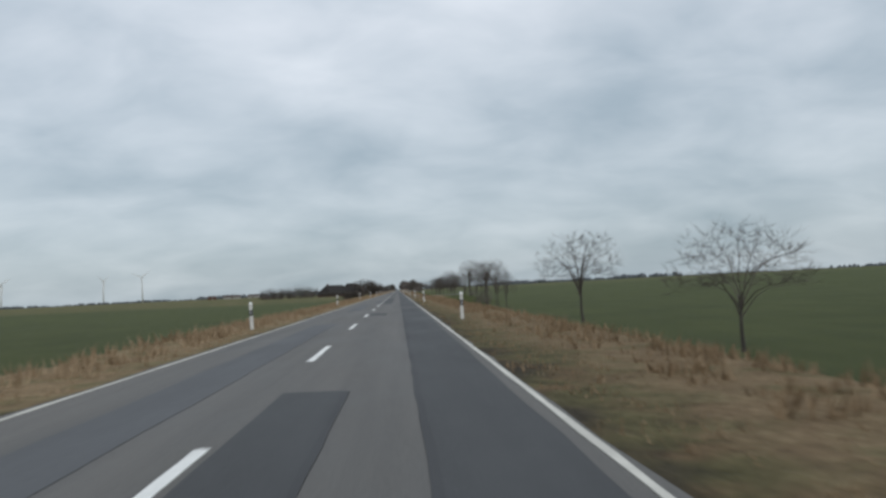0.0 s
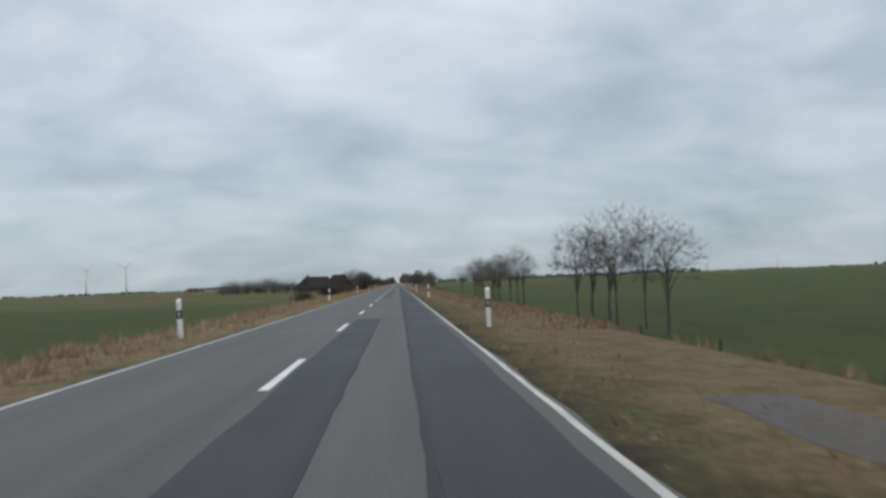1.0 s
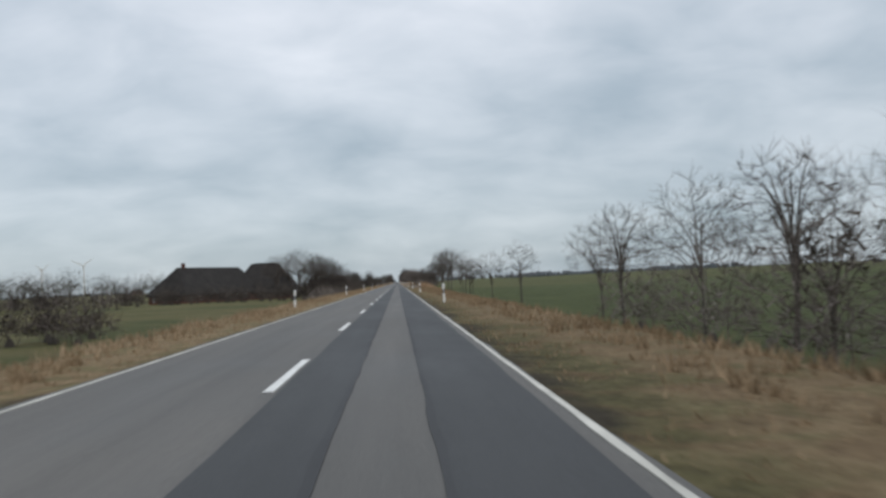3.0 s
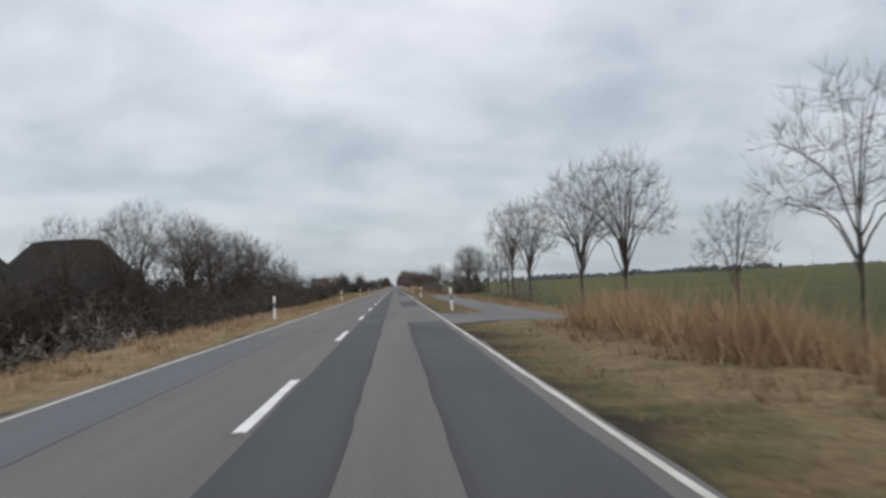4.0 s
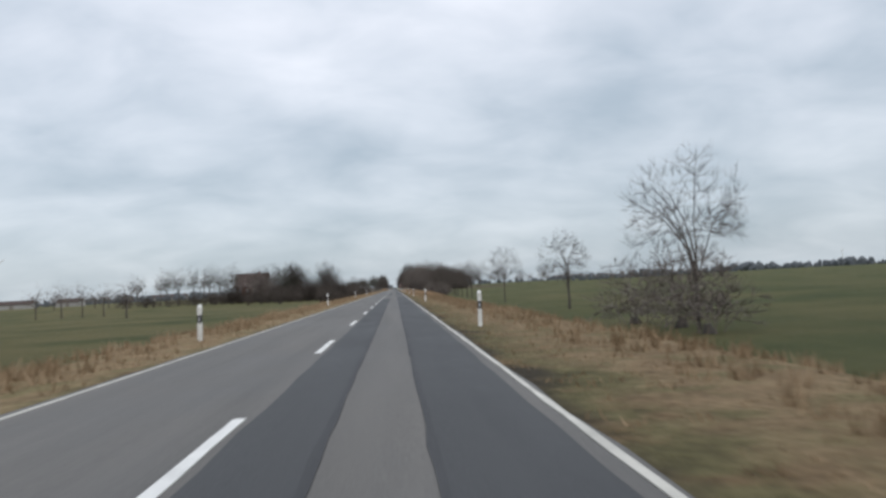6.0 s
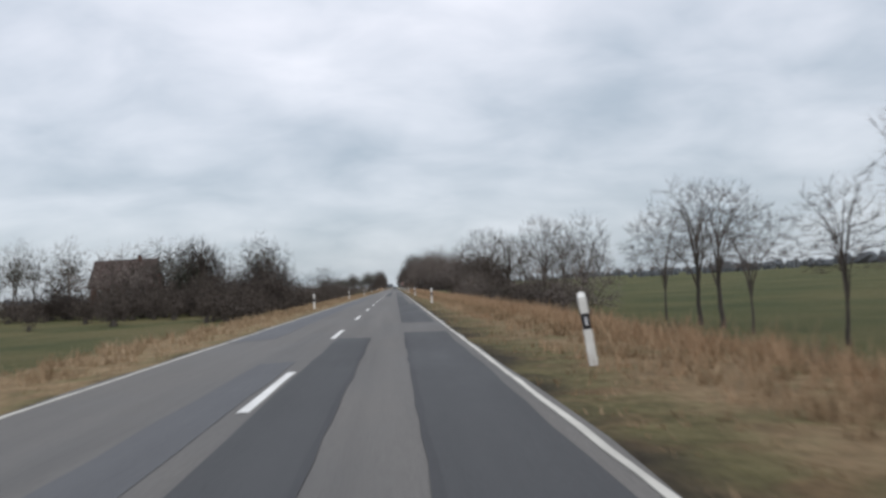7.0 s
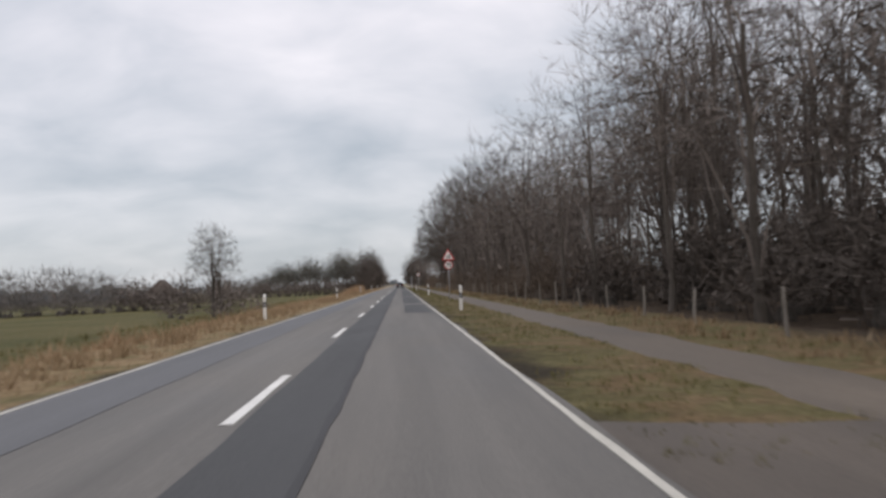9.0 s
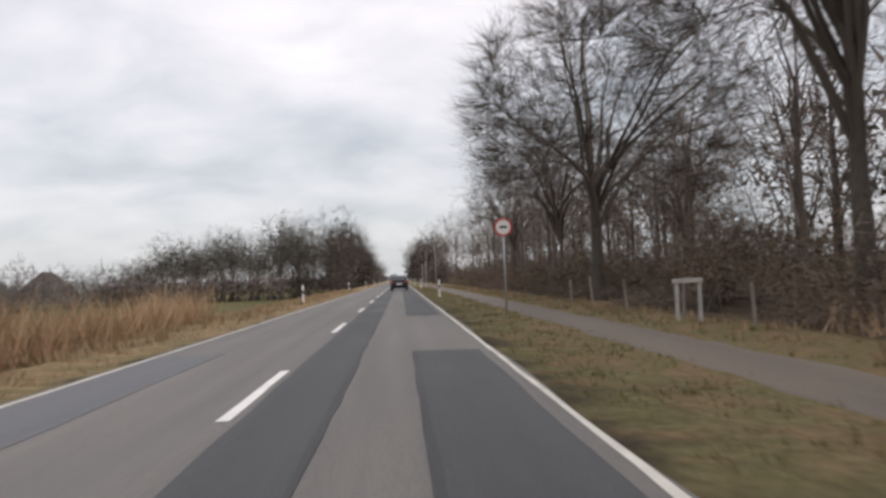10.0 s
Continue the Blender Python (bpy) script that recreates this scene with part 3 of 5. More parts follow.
def crown_of(r, starts, centre, half, high, limbs, subs, tips, twigs, rad, thin, low=-0.35, lump=0.22, stiff=0.5, fill=0, fat=0.014):
    """Limbs that fan out inside an uneven egg-shaped crown, smaller ones from the nearest limb, then pointed twigs."""
    s = Shape()
    lobes = [unit(r, max(low, -0.15)) for _ in range(7)]

    def shell(d, f):
        near = max(d.dot(l) for l in lobes)
        f *= 1.0 - lump + lump * 1.5 * max(near - 0.35, 0.0) / 0.65
        return centre + Vector((d.x * half * f, d.y * half * f, d.z * high * f))

    nodes, lines = [], []
    for i in range(limbs):
        a = starts[i % len(starts)]
        d = lobes[i] if i < 7 else unit(r, max(low, -0.15))
        b = shell(d, r.uniform(0.62, 0.8))
        lead = a + Vector((0, 0, (b - a).length * stiff)).lerp((b - a) * 0.55, 0.45)
        pts = sway(a, lead, b, 5)
        pts = [p + Vector((r.uniform(-1, 1), r.uniform(-1, 1), r.uniform(-1, 1))) * (0.022 * half * (0 < k < 5)) for k, p in enumerate(pts)]
        radii = [max(rad * r.uniform(0.75, 1.1) * (1 - 0.75 * k / 5), thin) for k in range(6)]
        s.tube(pts, radii, 5 if rad > 0.06 else 4, caps=False)
        for k in range(1, 6):
            nodes.append(tuple(pts[k]))
            lines.append((pts[k], pts[k] - pts[k - 1], radii[k]))
    for count, f0, f1, seg, sides, keep in ((subs, 0.6, 0.92, 2, 3, 0.45), (tips, 0.66, 1.0, 1, 0, 0.55)):
        at_nodes, at_lines = np.array(nodes), list(lines)
        for i in range(count):
            b = shell(unit(r, low), r.uniform(f0, f1) if r.random() < 0.8 else r.uniform(0.3, f0))
            reach = np.linalg.norm(at_nodes - np.array(centre), axis=1) - (b - centre).length * 0.92
            gap = np.linalg.norm(at_nodes - np.array(b), axis=1) + 0.5 * np.maximum(at_nodes[:, 2] - b.z, 0) + 1.2 * np.maximum(reach, 0) + r.uniform(0, 0.1) * half
            a, d, ra = at_lines[int(gap.argmin())]
            long = (b - a).length
            lead = a + d.normalized() * (long * 0.30) + Vector((0, 0, long * 0.10))
            pts = sway(a, lead, b, seg)
            ra = max(ra * keep, thin) if sides else min(max(ra * keep, thin * 0.75), thin * 0.95)
            if sides:
                s.tube(pts, [ra] + [max(ra * (1 - 0.8 * k / seg), thin * 0.8) for k in range(1, seg + 1)], sides, caps=False)
            else:
                u = (b - a).cross(Vector((0.3, 0.9, 0.2))).normalized() * ra
                s.add([a + u, a - u, b - u * 0.4, b + u * 0.4], [(0, 1, 2, 3)]) if thin < 0.0125 else s.add([a + u, a - u, b], [(0, 1, 2)])
            for k in range(1, seg + 1):
                nodes.append(tuple(pts[k]))
                lines.append((pts[k], pts[k] - pts[k - 1], max(ra * (1 - 0.8 * k / seg), thin)))
                if not sides:
                    for _ in range(twigs):
                        out = (pts[k] - centre)
                        g = ((pts[k] - pts[k - 1]).normalized() + Vector((r.gauss(0, 0.42), r.gauss(0, 0.42), r.gauss(0.25, 0.36))) + out.normalized() * 0.45).normalized()
                        p = pts[k - 1].lerp(pts[k], r.uniform(0.1, 0.95) ** 0.8)
                        w = g.cross(Vector((r.uniform(-1, 1), r.uniform(-1, 1), r.uniform(-1, 1)))).normalized() * (thin * 0.55)
                        s.add([p + w, p - w, p + g * (half * r.uniform(0.08, 0.22))], [(0, 1, 2)])
    # withered leaves and crossing stems that make the inside dense
    for _ in range(fill):
        d = unit(r, low)
        p = shell(d, r.uniform(0.15, 0.72))
        p.z -= (p.z - centre.z + high * 0.5) * 0.3 * r.random()
        g = Vector((r.gauss(0, 0.7), r.gauss(0, 0.7), r.gauss(0.5, 0.6))).normalized() * (half * r.uniform(0.10, 0.26))
        w = g.cross(Vector((r.uniform(-1, 1), r.uniform(-1, 1), r.uniform(-1, 1)))).normalized() * (half * fat * r.uniform(0.6, 1.5))
        s.add([p + w, p - w, p + g], [(0, 1, 2)])
    return s


def bare_tree(seed, tall, wide, clear, limbs, subs, tips, twigs, thick, thin=0.012, fork=0.62, lean=0.0, bark=None, label="", name="bare_tree", twig=None, lump=0.22, stiff=0.5, fill=0, fat=0.014, low=-0.62):
    r = random.Random(seed)
    ob = thing(name, 0, 0, 0, label, "tree")
    n = 6
    pts = [Vector((lean * tall * k / n + r.uniform(-0.05, 0.05) * (k > 0), r.uniform(-0.05, 0.05) * (k > 0), -0.4 + (fork * tall + 0.4) * k / n)) for k in range(n + 1)]
    radii = [thick * (1.35 if k == 0 else 1.0 - 0.55 * k / n) for k in range(n + 1)]
    trunk = Shape().tube(pts, radii, 8, caps=False)
    starts = [pts[max(1, min(n, round(n * (clear / fork + (1 - clear / fork) * ((k * 5) % 9) / 8))))] for k in range(9)]
    base = clear * tall * 0.9
    top = crown_of(r, starts, Vector((lean * tall * 0.6, 0, base + (tall - base) * 0.45)), wide / 2, (tall - base) * 0.56, limbs, subs, tips, twigs, thick * 0.42, thin, low, lump, stiff, fill, fat)
    part("trunk", trunk, bark or M_BARK, ob, smooth=True)
    part("crown", top, twig or M_TWIG, ob)
    return ob


def shrub(seed, tall, wide, limbs, subs, tips, twigs, thin=0.012, material=None, label="", name="shrub", lump=0.3, fill=0, fat=0.014):
    r = random.Random(seed)
    ob = thing(name, 0, 0, 0, label, "shrub")
    starts = [Vector((math.cos(2.4 * k) * wide * 0.16, math.sin(2.4 * k) * wide * 0.16, -0.2)) * (0.3 + 0.1 * (k % 8)) for k in range(max(limbs, 8))]
    starts = [Vector((p.x, p.y, -0.2)) for p in starts]
    top = crown_of(r, starts, Vector((0, 0, tall * 0.28)), wide / 2, tall * 0.72, limbs, subs, tips, twigs, 0.025, thin, -0.34, lump, 0.75, fill, fat)
    part("stump", Shape().tube([(0, 0, -0.3), (0.03, 0, 0.1), (0, 0.02, 0.45)], [wide * 0.07, wide * 0.06, wide * 0.03], 7), M_BARK, ob)
    part("crown", top, material or M_BRUSH, ob)
    return ob


PLACED = {}


def sized(ob):
    """The plant with its own height and crown width in metres."""
    v = np.array([p.co[:] for c in ob.children if c.name.startswith("crown") for p in c.data.vertices]) / U
    return ob, float(np.percentile(v[:, 2], 99.3)), float(2 * np.percentile(np.hypot(v[:, 0], v[:, 1]), 97))



def plant(proto, x, y, top, wide, turn=None, label="", group=""):
    """Stand a copy so that its top is at the height top (over the road) and its crown is wide metres across."""
    ob, tall, span = proto
    z = gz(x, y)
    r = random.Random(int(x * 131 + y * 17))
    turn = r.uniform(0, 360) if turn is None else turn
    sx, sz = wide / span, (top - z) / tall
    if ob.name not in PLACED:
        PLACED[ob.name] = True
        ob.matrix_basis = at(x, y, z, turn, sx, sz)
        return tagged(ob, label, group=group)
    m = at(x, y, z, turn, sx / ob.scale[0], sz / ob.scale[2])
    return tagged(copy_thing(ob, m), label, group=group)


def bulk(name, items, label):
    """Many trees or shrubs past counting, joined into one object of kind stuff. items: kind, x, y, top, width."""
    verts, loops, sizes, slots, mats, base = [], [], [], [], [], 0
    for (ob, tall, span), x, y, top, wide in items:
        z = gz(x, y)
        m = np.array(at(x, y, z, (x * 131 + y * 57) % 360, wide / span, (top - z) / tall))
        for c in ob.children:
            me = c.data
            v = np.empty(3 * len(me.vertices), np.float32)
            me.vertices.foreach_get("co", v)
            l = np.empty(len(me.loops), np.int32)
            me.loops.foreach_get("vertex_index", l)
            n = np.empty(len(me.polygons), np.int32)
            me.polygons.foreach_get("loop_total", n)
            if me.materials[0] not in mats:
                mats.append(me.materials[0])
            verts.append(v.reshape(-1, 3) @ m[:3, :3].T + m[:3, 3])
            loops.append(l + base)
            sizes.append(n)
            slots.append(np.full(len(n), mats.index(me.materials[0]), np.int32))
            base += len(me.vertices)
    v, l, n = np.concatenate(verts).astype(np.float32), np.concatenate(loops).astype(np.int32), np.concatenate(sizes)
    me = bpy.data.meshes.new(name)
    me.vertices.add(len(v))
    me.vertices.foreach_set("co", v.ravel())
    me.loops.add(len(l))
    me.loops.foreach_set("vertex_index", l)
    me.polygons.add(len(n))
    me.polygons.foreach_set("loop_start", (np.cumsum(n) - n).astype(np.int32))
    for mat in mats:
        me.materials.append(mat)
    me.polygons.foreach_set("material_index", np.concatenate(slots))
    me.update(calc_edges=True)
    return tagged(new(name, me), label, "trees", kind="stuff")


ROADSIDE = "bare leafless young tree at the field edge"
SPREAD = [sized(bare_tree(s, 9.0, 8.0, 0.24, 10, 70, 440, 9, 0.13, 0.010, fork=0.40, label=ROADSIDE, lump=0.3, stiff=0.75, low=-0.25)) for s in (11, 12, 13)]
UPRIGHT = [sized(bare_tree(s, 9.0, 5.0, 0.22, 10, 64, 400, 9, 0.12, 0.009, fork=0.50, label="slender bare tree with upright branches", stiff=1.1, low=-0.4)) for s in (21, 22)]
DOMED = [sized(bare_tree(s, 10.0, 10.0, 0.25, 22, 130, 680, 8, 0.20, 0.010, fork=0.40, label="broad bare roadside tree with a dense domed crown", lump=0.12, low=-0.25)) for s in (31, 32)]
WOOD = [sized(bare_tree(s, 15.0, 8.5, 0.14, 11, 36, 290, 7, 0.13, 0.0115, fork=0.60, bark=M_PALEBARK, label="tall bare woodland tree among dense brushwood", twig=M_BRUSH, lump=0.3, fill=260, fat=0.0065)) for s in (41, 42, 43)]
GROVE = [sized(bare_tree(s, 14.0, 9.0, 0.18, 6, 18, 100, 6, 0.20, 0.016, fork=0.52, label="bare tree in a grove", twig=M_BRUSH, lump=0.3, fill=150, fat=0.028)) for s in (46, 47, 48)]
ROUND = [sized(bare_tree(s, 12.0, 10.0, 0.16, 9, 30, 290, 7, 0.18, 0.012, fork=0.34, label="rounded bare tree in a grove", lump=0.16, fill=170, fat=0.018)) for s in (56, 57)]
GREYROUND = [sized(bare_tree(s, 12.0, 10.0, 0.22, 8, 24, 260, 8, 0.20, 0.013, fork=0.36, label="rounded grey bare tree in a grove", lump=0.14, fill=260, fat=0.016, twig=M_GREYTWIG)) for s in (58, 59)]
HAZEGROVE = [sized(shrub(s, 5.0, 6.0, 7, 20, 130, 7, 0.020, M_HAZETWIG, "bare tree clump with distance haze in its pale grey colour", "tree_clump", fill=60)) for s in (66, 67)]
BIRCH = [sized(bare_tree(51, 13.0, 6.0, 0.30, 9, 60, 330, 7, 0.11, 0.010, fork=0.72, bark=M_BIRCH, label="pale-barked bare birch at the wood's edge", name="birch_tree"))]
OAK = [sized(bare_tree(61, 14.0, 12.0, 0.22, 17, 190, 2300, 10, 0.27, 0.011, fork=0.34, stiff=0.30, label="large spreading bare oak with a thick trunk", name="oak_tree"))]
BUSH = [sized(shrub(s, 4.0, 4.5, 9, 40, 300, 8, 0.014, label="dense bare brown shrub beside the road", fill=220)) for s in (71, 72, 73)]
BRAKE = [sized(shrub(s, 4.0, 5.0, 7, 14, 100, 6, 0.013, M_DARKBRUSH, label="dense brown bare thicket shrub", name="thicket_shrub", fill=300, fat=0.018)) for s in (86, 87)]
FINE = [sized(shrub(s, 4.0, 5.0, 8, 24, 220, 7, 0.0130, M_DARKBRUSH, "dense dark brown bare hedge shrub", "hedge_shrub", fill=300)) for s in (106, 107)]
RUSSET = [sized(shrub(s, 4.0, 5.0, 7, 14, 130, 8, 0.0095, M_RUSSET, "dense russet-brown bare undergrowth shrub", "undergrowth_shrub", fill=560, fat=0.0065)) for s in (96, 97)]
HEDGE = [sized(shrub(s, 4.0, 5.0, 6, 12, 60, 6, 0.016, label="dense brown bare hedge shrub", name="hedge_shrub", fill=150, fat=0.03)) for s in (76, 77, 78)]
THICKET = [sized(shrub(s, 8.0, 8.0, 14, 60, 560, 10, 0.014, M_TWIG, "tall bare thicket with dense grey twigs", "thicket", fill=520)) for s in (91, 92)]
DARKBUSH = [sized(shrub(81, 4.0, 4.5, 10, 30, 200, 8, 0.026, M_EVERGREEN, "dark evergreen bush", "evergreen_shrub", fill=220))]
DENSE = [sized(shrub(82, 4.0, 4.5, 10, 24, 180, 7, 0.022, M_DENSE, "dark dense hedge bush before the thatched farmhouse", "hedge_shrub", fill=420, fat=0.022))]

# trees along the right-hand field edge: y, top, width
FIRST_ROW = [(38, 3.2, 5.0), (69, 4.9, 6.0), (112, 2.6, 2.6), (126, 4.8, 3.6), (138, 5.2, 3.4), (148, 5.4, 3.6), (160, 6.0, 4.2), (186, 5.5, 3.9), (208, 4.0, 3.4), (218, 5.4, 4.0),
             (224, 4.8, 3.6), (231, 5.2, 4.6), (274, 4.3, 3.0), (280, 4.5, 3.0), (288, 4.7, 3.2), (305, 5.1, 4.2), (315, 5.0, 3.8), (324, 4.5, 4.2), (350, 4.5, 4.6)]
FARM_ROW = [(520, 5.4, 4.4), (529, 5.6, 4.6), (540, 5.2, 4.2), (549, 5.0, 4.0), (586, 5.2, 4.0), (612, 5.0, 4.0), (645, 4.8, 4.2), (652, 5.2, 4.4), (662, 5.2, 3.8), (674, 7.4, 5.0), (684, 4.2, 3.2),
             (756, 6.5, 4.2), (764, 6.5, 3.4), (774, 5.6, 3.4), (831, 5.0, 3.4), (847, 4.6, 3.4), (856, 5.5, 4.2)]
LAST_ROW = [(944, 6.8, 5.0), (953, 5.4, 3.6), (960, 8.8, 4.2), (1001, 6.6, 5.0),
             (1034, 5.2, 4.0), (1070, 5.6, 4.4), (1118.5, 5.6, 3.2), (1122.5, 5.0, 2.8), (1127.5, 4.5, 3.2), (1137, 4.2, 3.0), (1146, 5.9, 3.8), (1153, 3.8, 2.8), (1160, 3.8, 3.0), (1167, 5.6, 4.0),
             (1189, 5.8, 3.6), (1199, 6.0, 3.6), (1305, 5.2, 4.4), (1319, 6.2, 5.0), (1354, 2.8, 2.6)]
trng = random.Random(3)
for i, (y, top, wide) in enumerate(FIRST_ROW + FARM_ROW + LAST_ROW):
    kind = (SPREAD + UPRIGHT)[(i * 7 + i // 3) % 5]
    plant(kind, 15.3 + trng.uniform(-0.7, 0.7), y, top, wide * 1.22, label=ROADSIDE, group="trees along the field edge")
for i, y in enumerate((265, 270, 284, 293, 299, 310, 320, 131, 143, 154, 213, 227, 1141, 1164, 1172, 1194)):
    plant((SPREAD + UPRIGHT)[(i * 3) % 5], 15.6 + trng.uniform(-0.5, 1.5), y, 4.2 + trng.uniform(0, 1.0), trng.uniform(3.8, 5.0), label=ROADSIDE, group="trees along the field edge")
for x, y, top, wide in ((14.6, 697, 8.5, 6.5), (14.5, 708, 9.3, 7.0), (14.5, 731, 9.2, 6.0), (14.5, 743, 10.0, 6.4), (14.5, 786, 7.2, 5.4), (14.5, 797, 7.4, 5.4), (15, 807, 8.3, 6.2),
                        (15.5, 915, 8.0, 5.1), (15.5, 1206, 7.2, 5.2), (16.1, 1235, 7.0, 9.0), (15.5, 1256, 9.4, 10.5), (107, 1560, 14, 12)):
    plant(DOMED[int(y) % 2], x, y, top, wide, group="large roadside trees")
for x, y, top, wide in ((15.5, 928, 7.1, 2.0), (8.8, 403, 4.0, 1.8), (9.3, 423, 3.8, 1.9), (10.0, 394, 4.8, 3.0), (15.0, 178, 3.7, 3.6)):
    plant(UPRIGHT[int(y) % 2], x, y, top, wide)
# shrubs beside the road: x, y, top, width
NEAR_SHRUBS = [(10.2, 396, 3.4, 4.4), (10.6, 399, 3.0, 4.0), (9.8, 418, 1.9, 2.8), (15, 135, 1.0, 2.6), (14.5, 142, 0.8, 2.2), (14.5, 154, 0.9, 2.4), (14, 524, 2.2, 5.0), (14, 534, 2.2, 5.0),
               (12.6, 784, 2.0, 4.6), (12.6, 789, 2.2, 4.6), (12.8, 794, 2.0, 4.2), (13, 900, 1.8, 4.4), (13.5, 922, 1.8, 4.4), (14, 1182, 2.4, 5), (14, 1192, 2.6, 5), (14, 1204, 2.6, 5)]
FAR_SHRUBS = [(13.5, 1248, 2.8, 5.5), (13.5, 1256, 3.0, 6), (13.5, 1264, 2.8, 5.5), (10.5, 712, 1.4, 4.0), (11.0, 757, 1.6, 4.0), (12.0, 868, 1.8, 5), (12.0, 878, 2.0, 5), (13.2, 501, 2.6, 5),
              (14.2, 998, 2.4, 5), (14.8, 1003, 3.0, 5.5), (14.0, 1008, 2.2, 5), (13.8, 507, 3.0, 5.5), (13.0, 513, 2.4, 5), (-18.5, 958, 1.0, 4), (-22, 966, 1.4, 4)]
for i, (x, y, top, wide) in enumerate(NEAR_SHRUBS + FAR_SHRUBS):
    plant(BUSH[i % 3], x, y, top, wide)
for x, y, top, wide in ((-19, 890, 2.4, 7.0), (-22, 893, 2.2, 6.0), (-21, 462, 1.5, 5.5), (-19, 352, 1.5, 5.0)):
    plant(THICKET[int(y) % 2], x, y, top, wide, label="dense bare brown bush in the rough field")
for x, y, top, wide in ((-20, 461, 1.4, 4.6), (-22, 464, 1.7, 5.0), (-23.5, 462, 1.5, 4.6), (-21, 466, 1.3, 4.4), (-23, 552, 2.6, 5.0), (-24.5, 555, 2.8, 5.4), (-22, 557, 2.4, 5.0), (-25.5, 551, 2.2, 5.0), (-20.5, 550, 1.6, 4.5), (12.6, 778, 2.2, 4.5), (13, 782, 2.5, 5.0), (12.8, 786, 2.4, 4.6), (13.5, 790, 2.2, 4.6), (-19, 889, 2.5, 5.0), (-20.4, 892, 2.8, 5.4), (-22, 893, 2.4, 5.0), (-18.3, 891, 1.9, 4.2), (-21, 890, 2.2, 5.0), (-18.5, 353, 1.3, 4.2), (-20.5, 354, 1.4, 4.4)):
    plant(BRAKE[int(y) % 2], x, y, top, wide, label="dense bare brown bush in the rough field" if x < 0 else "dense bare brown bush under the roadside trees")
for x, y, top, wide in ((13.6, 502, 5.0, 6.0), (14.3, 508, 4.8, 6.0), (13.8, 514, 4.4, 5.0)):
    plant(ROUND[int(y) % 2], x, y, top, wide, label="low rounded bare tree beside the cycle path")
for x, y, top, wide in ((-21.5, 463, 1.6, 6.0), (-24.2, 463.5, 1.75, 6.0), (12.8, 781, 2.5, 5.0), (13.4, 787, 2.6, 5.4), (13.2, 775, 2.0, 4.6), (12.4, 792, 2.0, 4.6)):
    plant(DENSE[0], x, y, top, wide, label="dark dense bush in the rough field" if x < 0 else "dark dense bush under the roadside trees")
for x, y, top, wide in ((13.6, 917, 3.1, 3.8), (14.2, 919, 2.6, 4.0), (13.6, 907.5, 2.7, 4.4), (14.6, 905.5, 2.4, 4.4)):
    plant(FINE[int(y) % 2], x, y, top, wide, label="dense dark brown bare bush at the field edge")
plant(THICKET[0], -21, 964, 6.2, 6.6, label="bare many-stemmed bush standing alone in rough meadow")

# the farm's trees and hedge on the left
for x, y, top, wide in ((-28, 748, 12.4, 10), (-24, 757, 11.0, 8.5), (-20.5, 771, 9.8, 7.5), (-21.5, 773, 9.4, 7.0), (-18.8, 772, 8.8, 6.5), (-20, 766, 9.6, 8), (-17, 774, 8.0, 7), (-15.8, 780, 5.6, 6.0), (-34, 742, 10.5, 9), (-26, 768, 9.6, 9), (-31, 752, 11.6, 10), (-23, 750, 11, 9), (-22, 759, 10.4, 9)):
    plant((DOMED if y < 771 else THICKET)[int(y) % 2], x, y, top, wide, label="bare tree with a dense twiggy crown by the farm", group="farm trees")
for x, y, top, wide in ((-22, 750, 8.0, 9), (-17, 762, 7.0, 8), (-14, 772, 5.8, 7), (-24, 778, 6.5, 8), (-15, 777, 4.6, 6)):
    plant(THICKET[int(y) % 2], x, y, top, wide, label="bare thicket with dense grey twigs by the farm", group="farm trees")
brng = random.Random(5)
for i in range(34):
    y = 640 + i * 4.4
    plant(FINE[i % 2] if y > 690 else HEDGE[i % 3], -12.5 + brng.uniform(-1.6, 1.6), y, brng.uniform(0.6, 1.7) + (0.9 if y > 725 else 0.0), brng.uniform(4.5, 6.0), label="dense brown bare hedge shrub", group="roadside hedge")
for i in range(20):
    plant(FINE[i % 2], -11.6 - 3.5 * brng.random(), 700 + 90 * (i + brng.random()) / 20, brng.uniform(1.2, 2.4), brng.uniform(4.5, 6.0), label="dense brown bare hedge shrub", group="roadside hedge")
for i in range(30):
    plant(DENSE[0], -13.5 - 6.5 * brng.random(), 684 + 68 * (i + brng.random()) / 30, brng.uniform(2.2, 3.5), brng.uniform(4.5, 6.5), label="dark dense hedge bush before the thatched farmhouse", group="dark farm hedge")
for x, y in ((-94, 700), (-88, 706), (-82, 712), (-78, 735), (-70, 746), (-104, 716), (-64, 620)):
    plant(GREYROUND[int(y) % 2], x, y, 7.8 + brng.uniform(-1, 1), 10.5, label="bare tree behind the farmhouse")
    plant(GREYROUND[int(y + 1) % 2], x - 6, y + 7, 7.0 + brng.uniform(-1, 1), 9.5, label="bare tree behind the farmhouse")

for i in range(14):
    plant(HEDGE[i % 3], -66 - 46 * brng.random(), 698 + 46 * brng.random(), brng.uniform(1.6, 3.6), brng.uniform(6, 8), label="dense brown shrub among the trees behind the farmhouse")

for i in range(12):
    plant(BRAKE[i % 2], -68 - 42 * (i + brng.random()) / 12, 700 + 40 * brng.random(), brng.uniform(3.6, 6.4), brng.uniform(7, 9.5), label="dense bare tree clump behind the farmhouse")

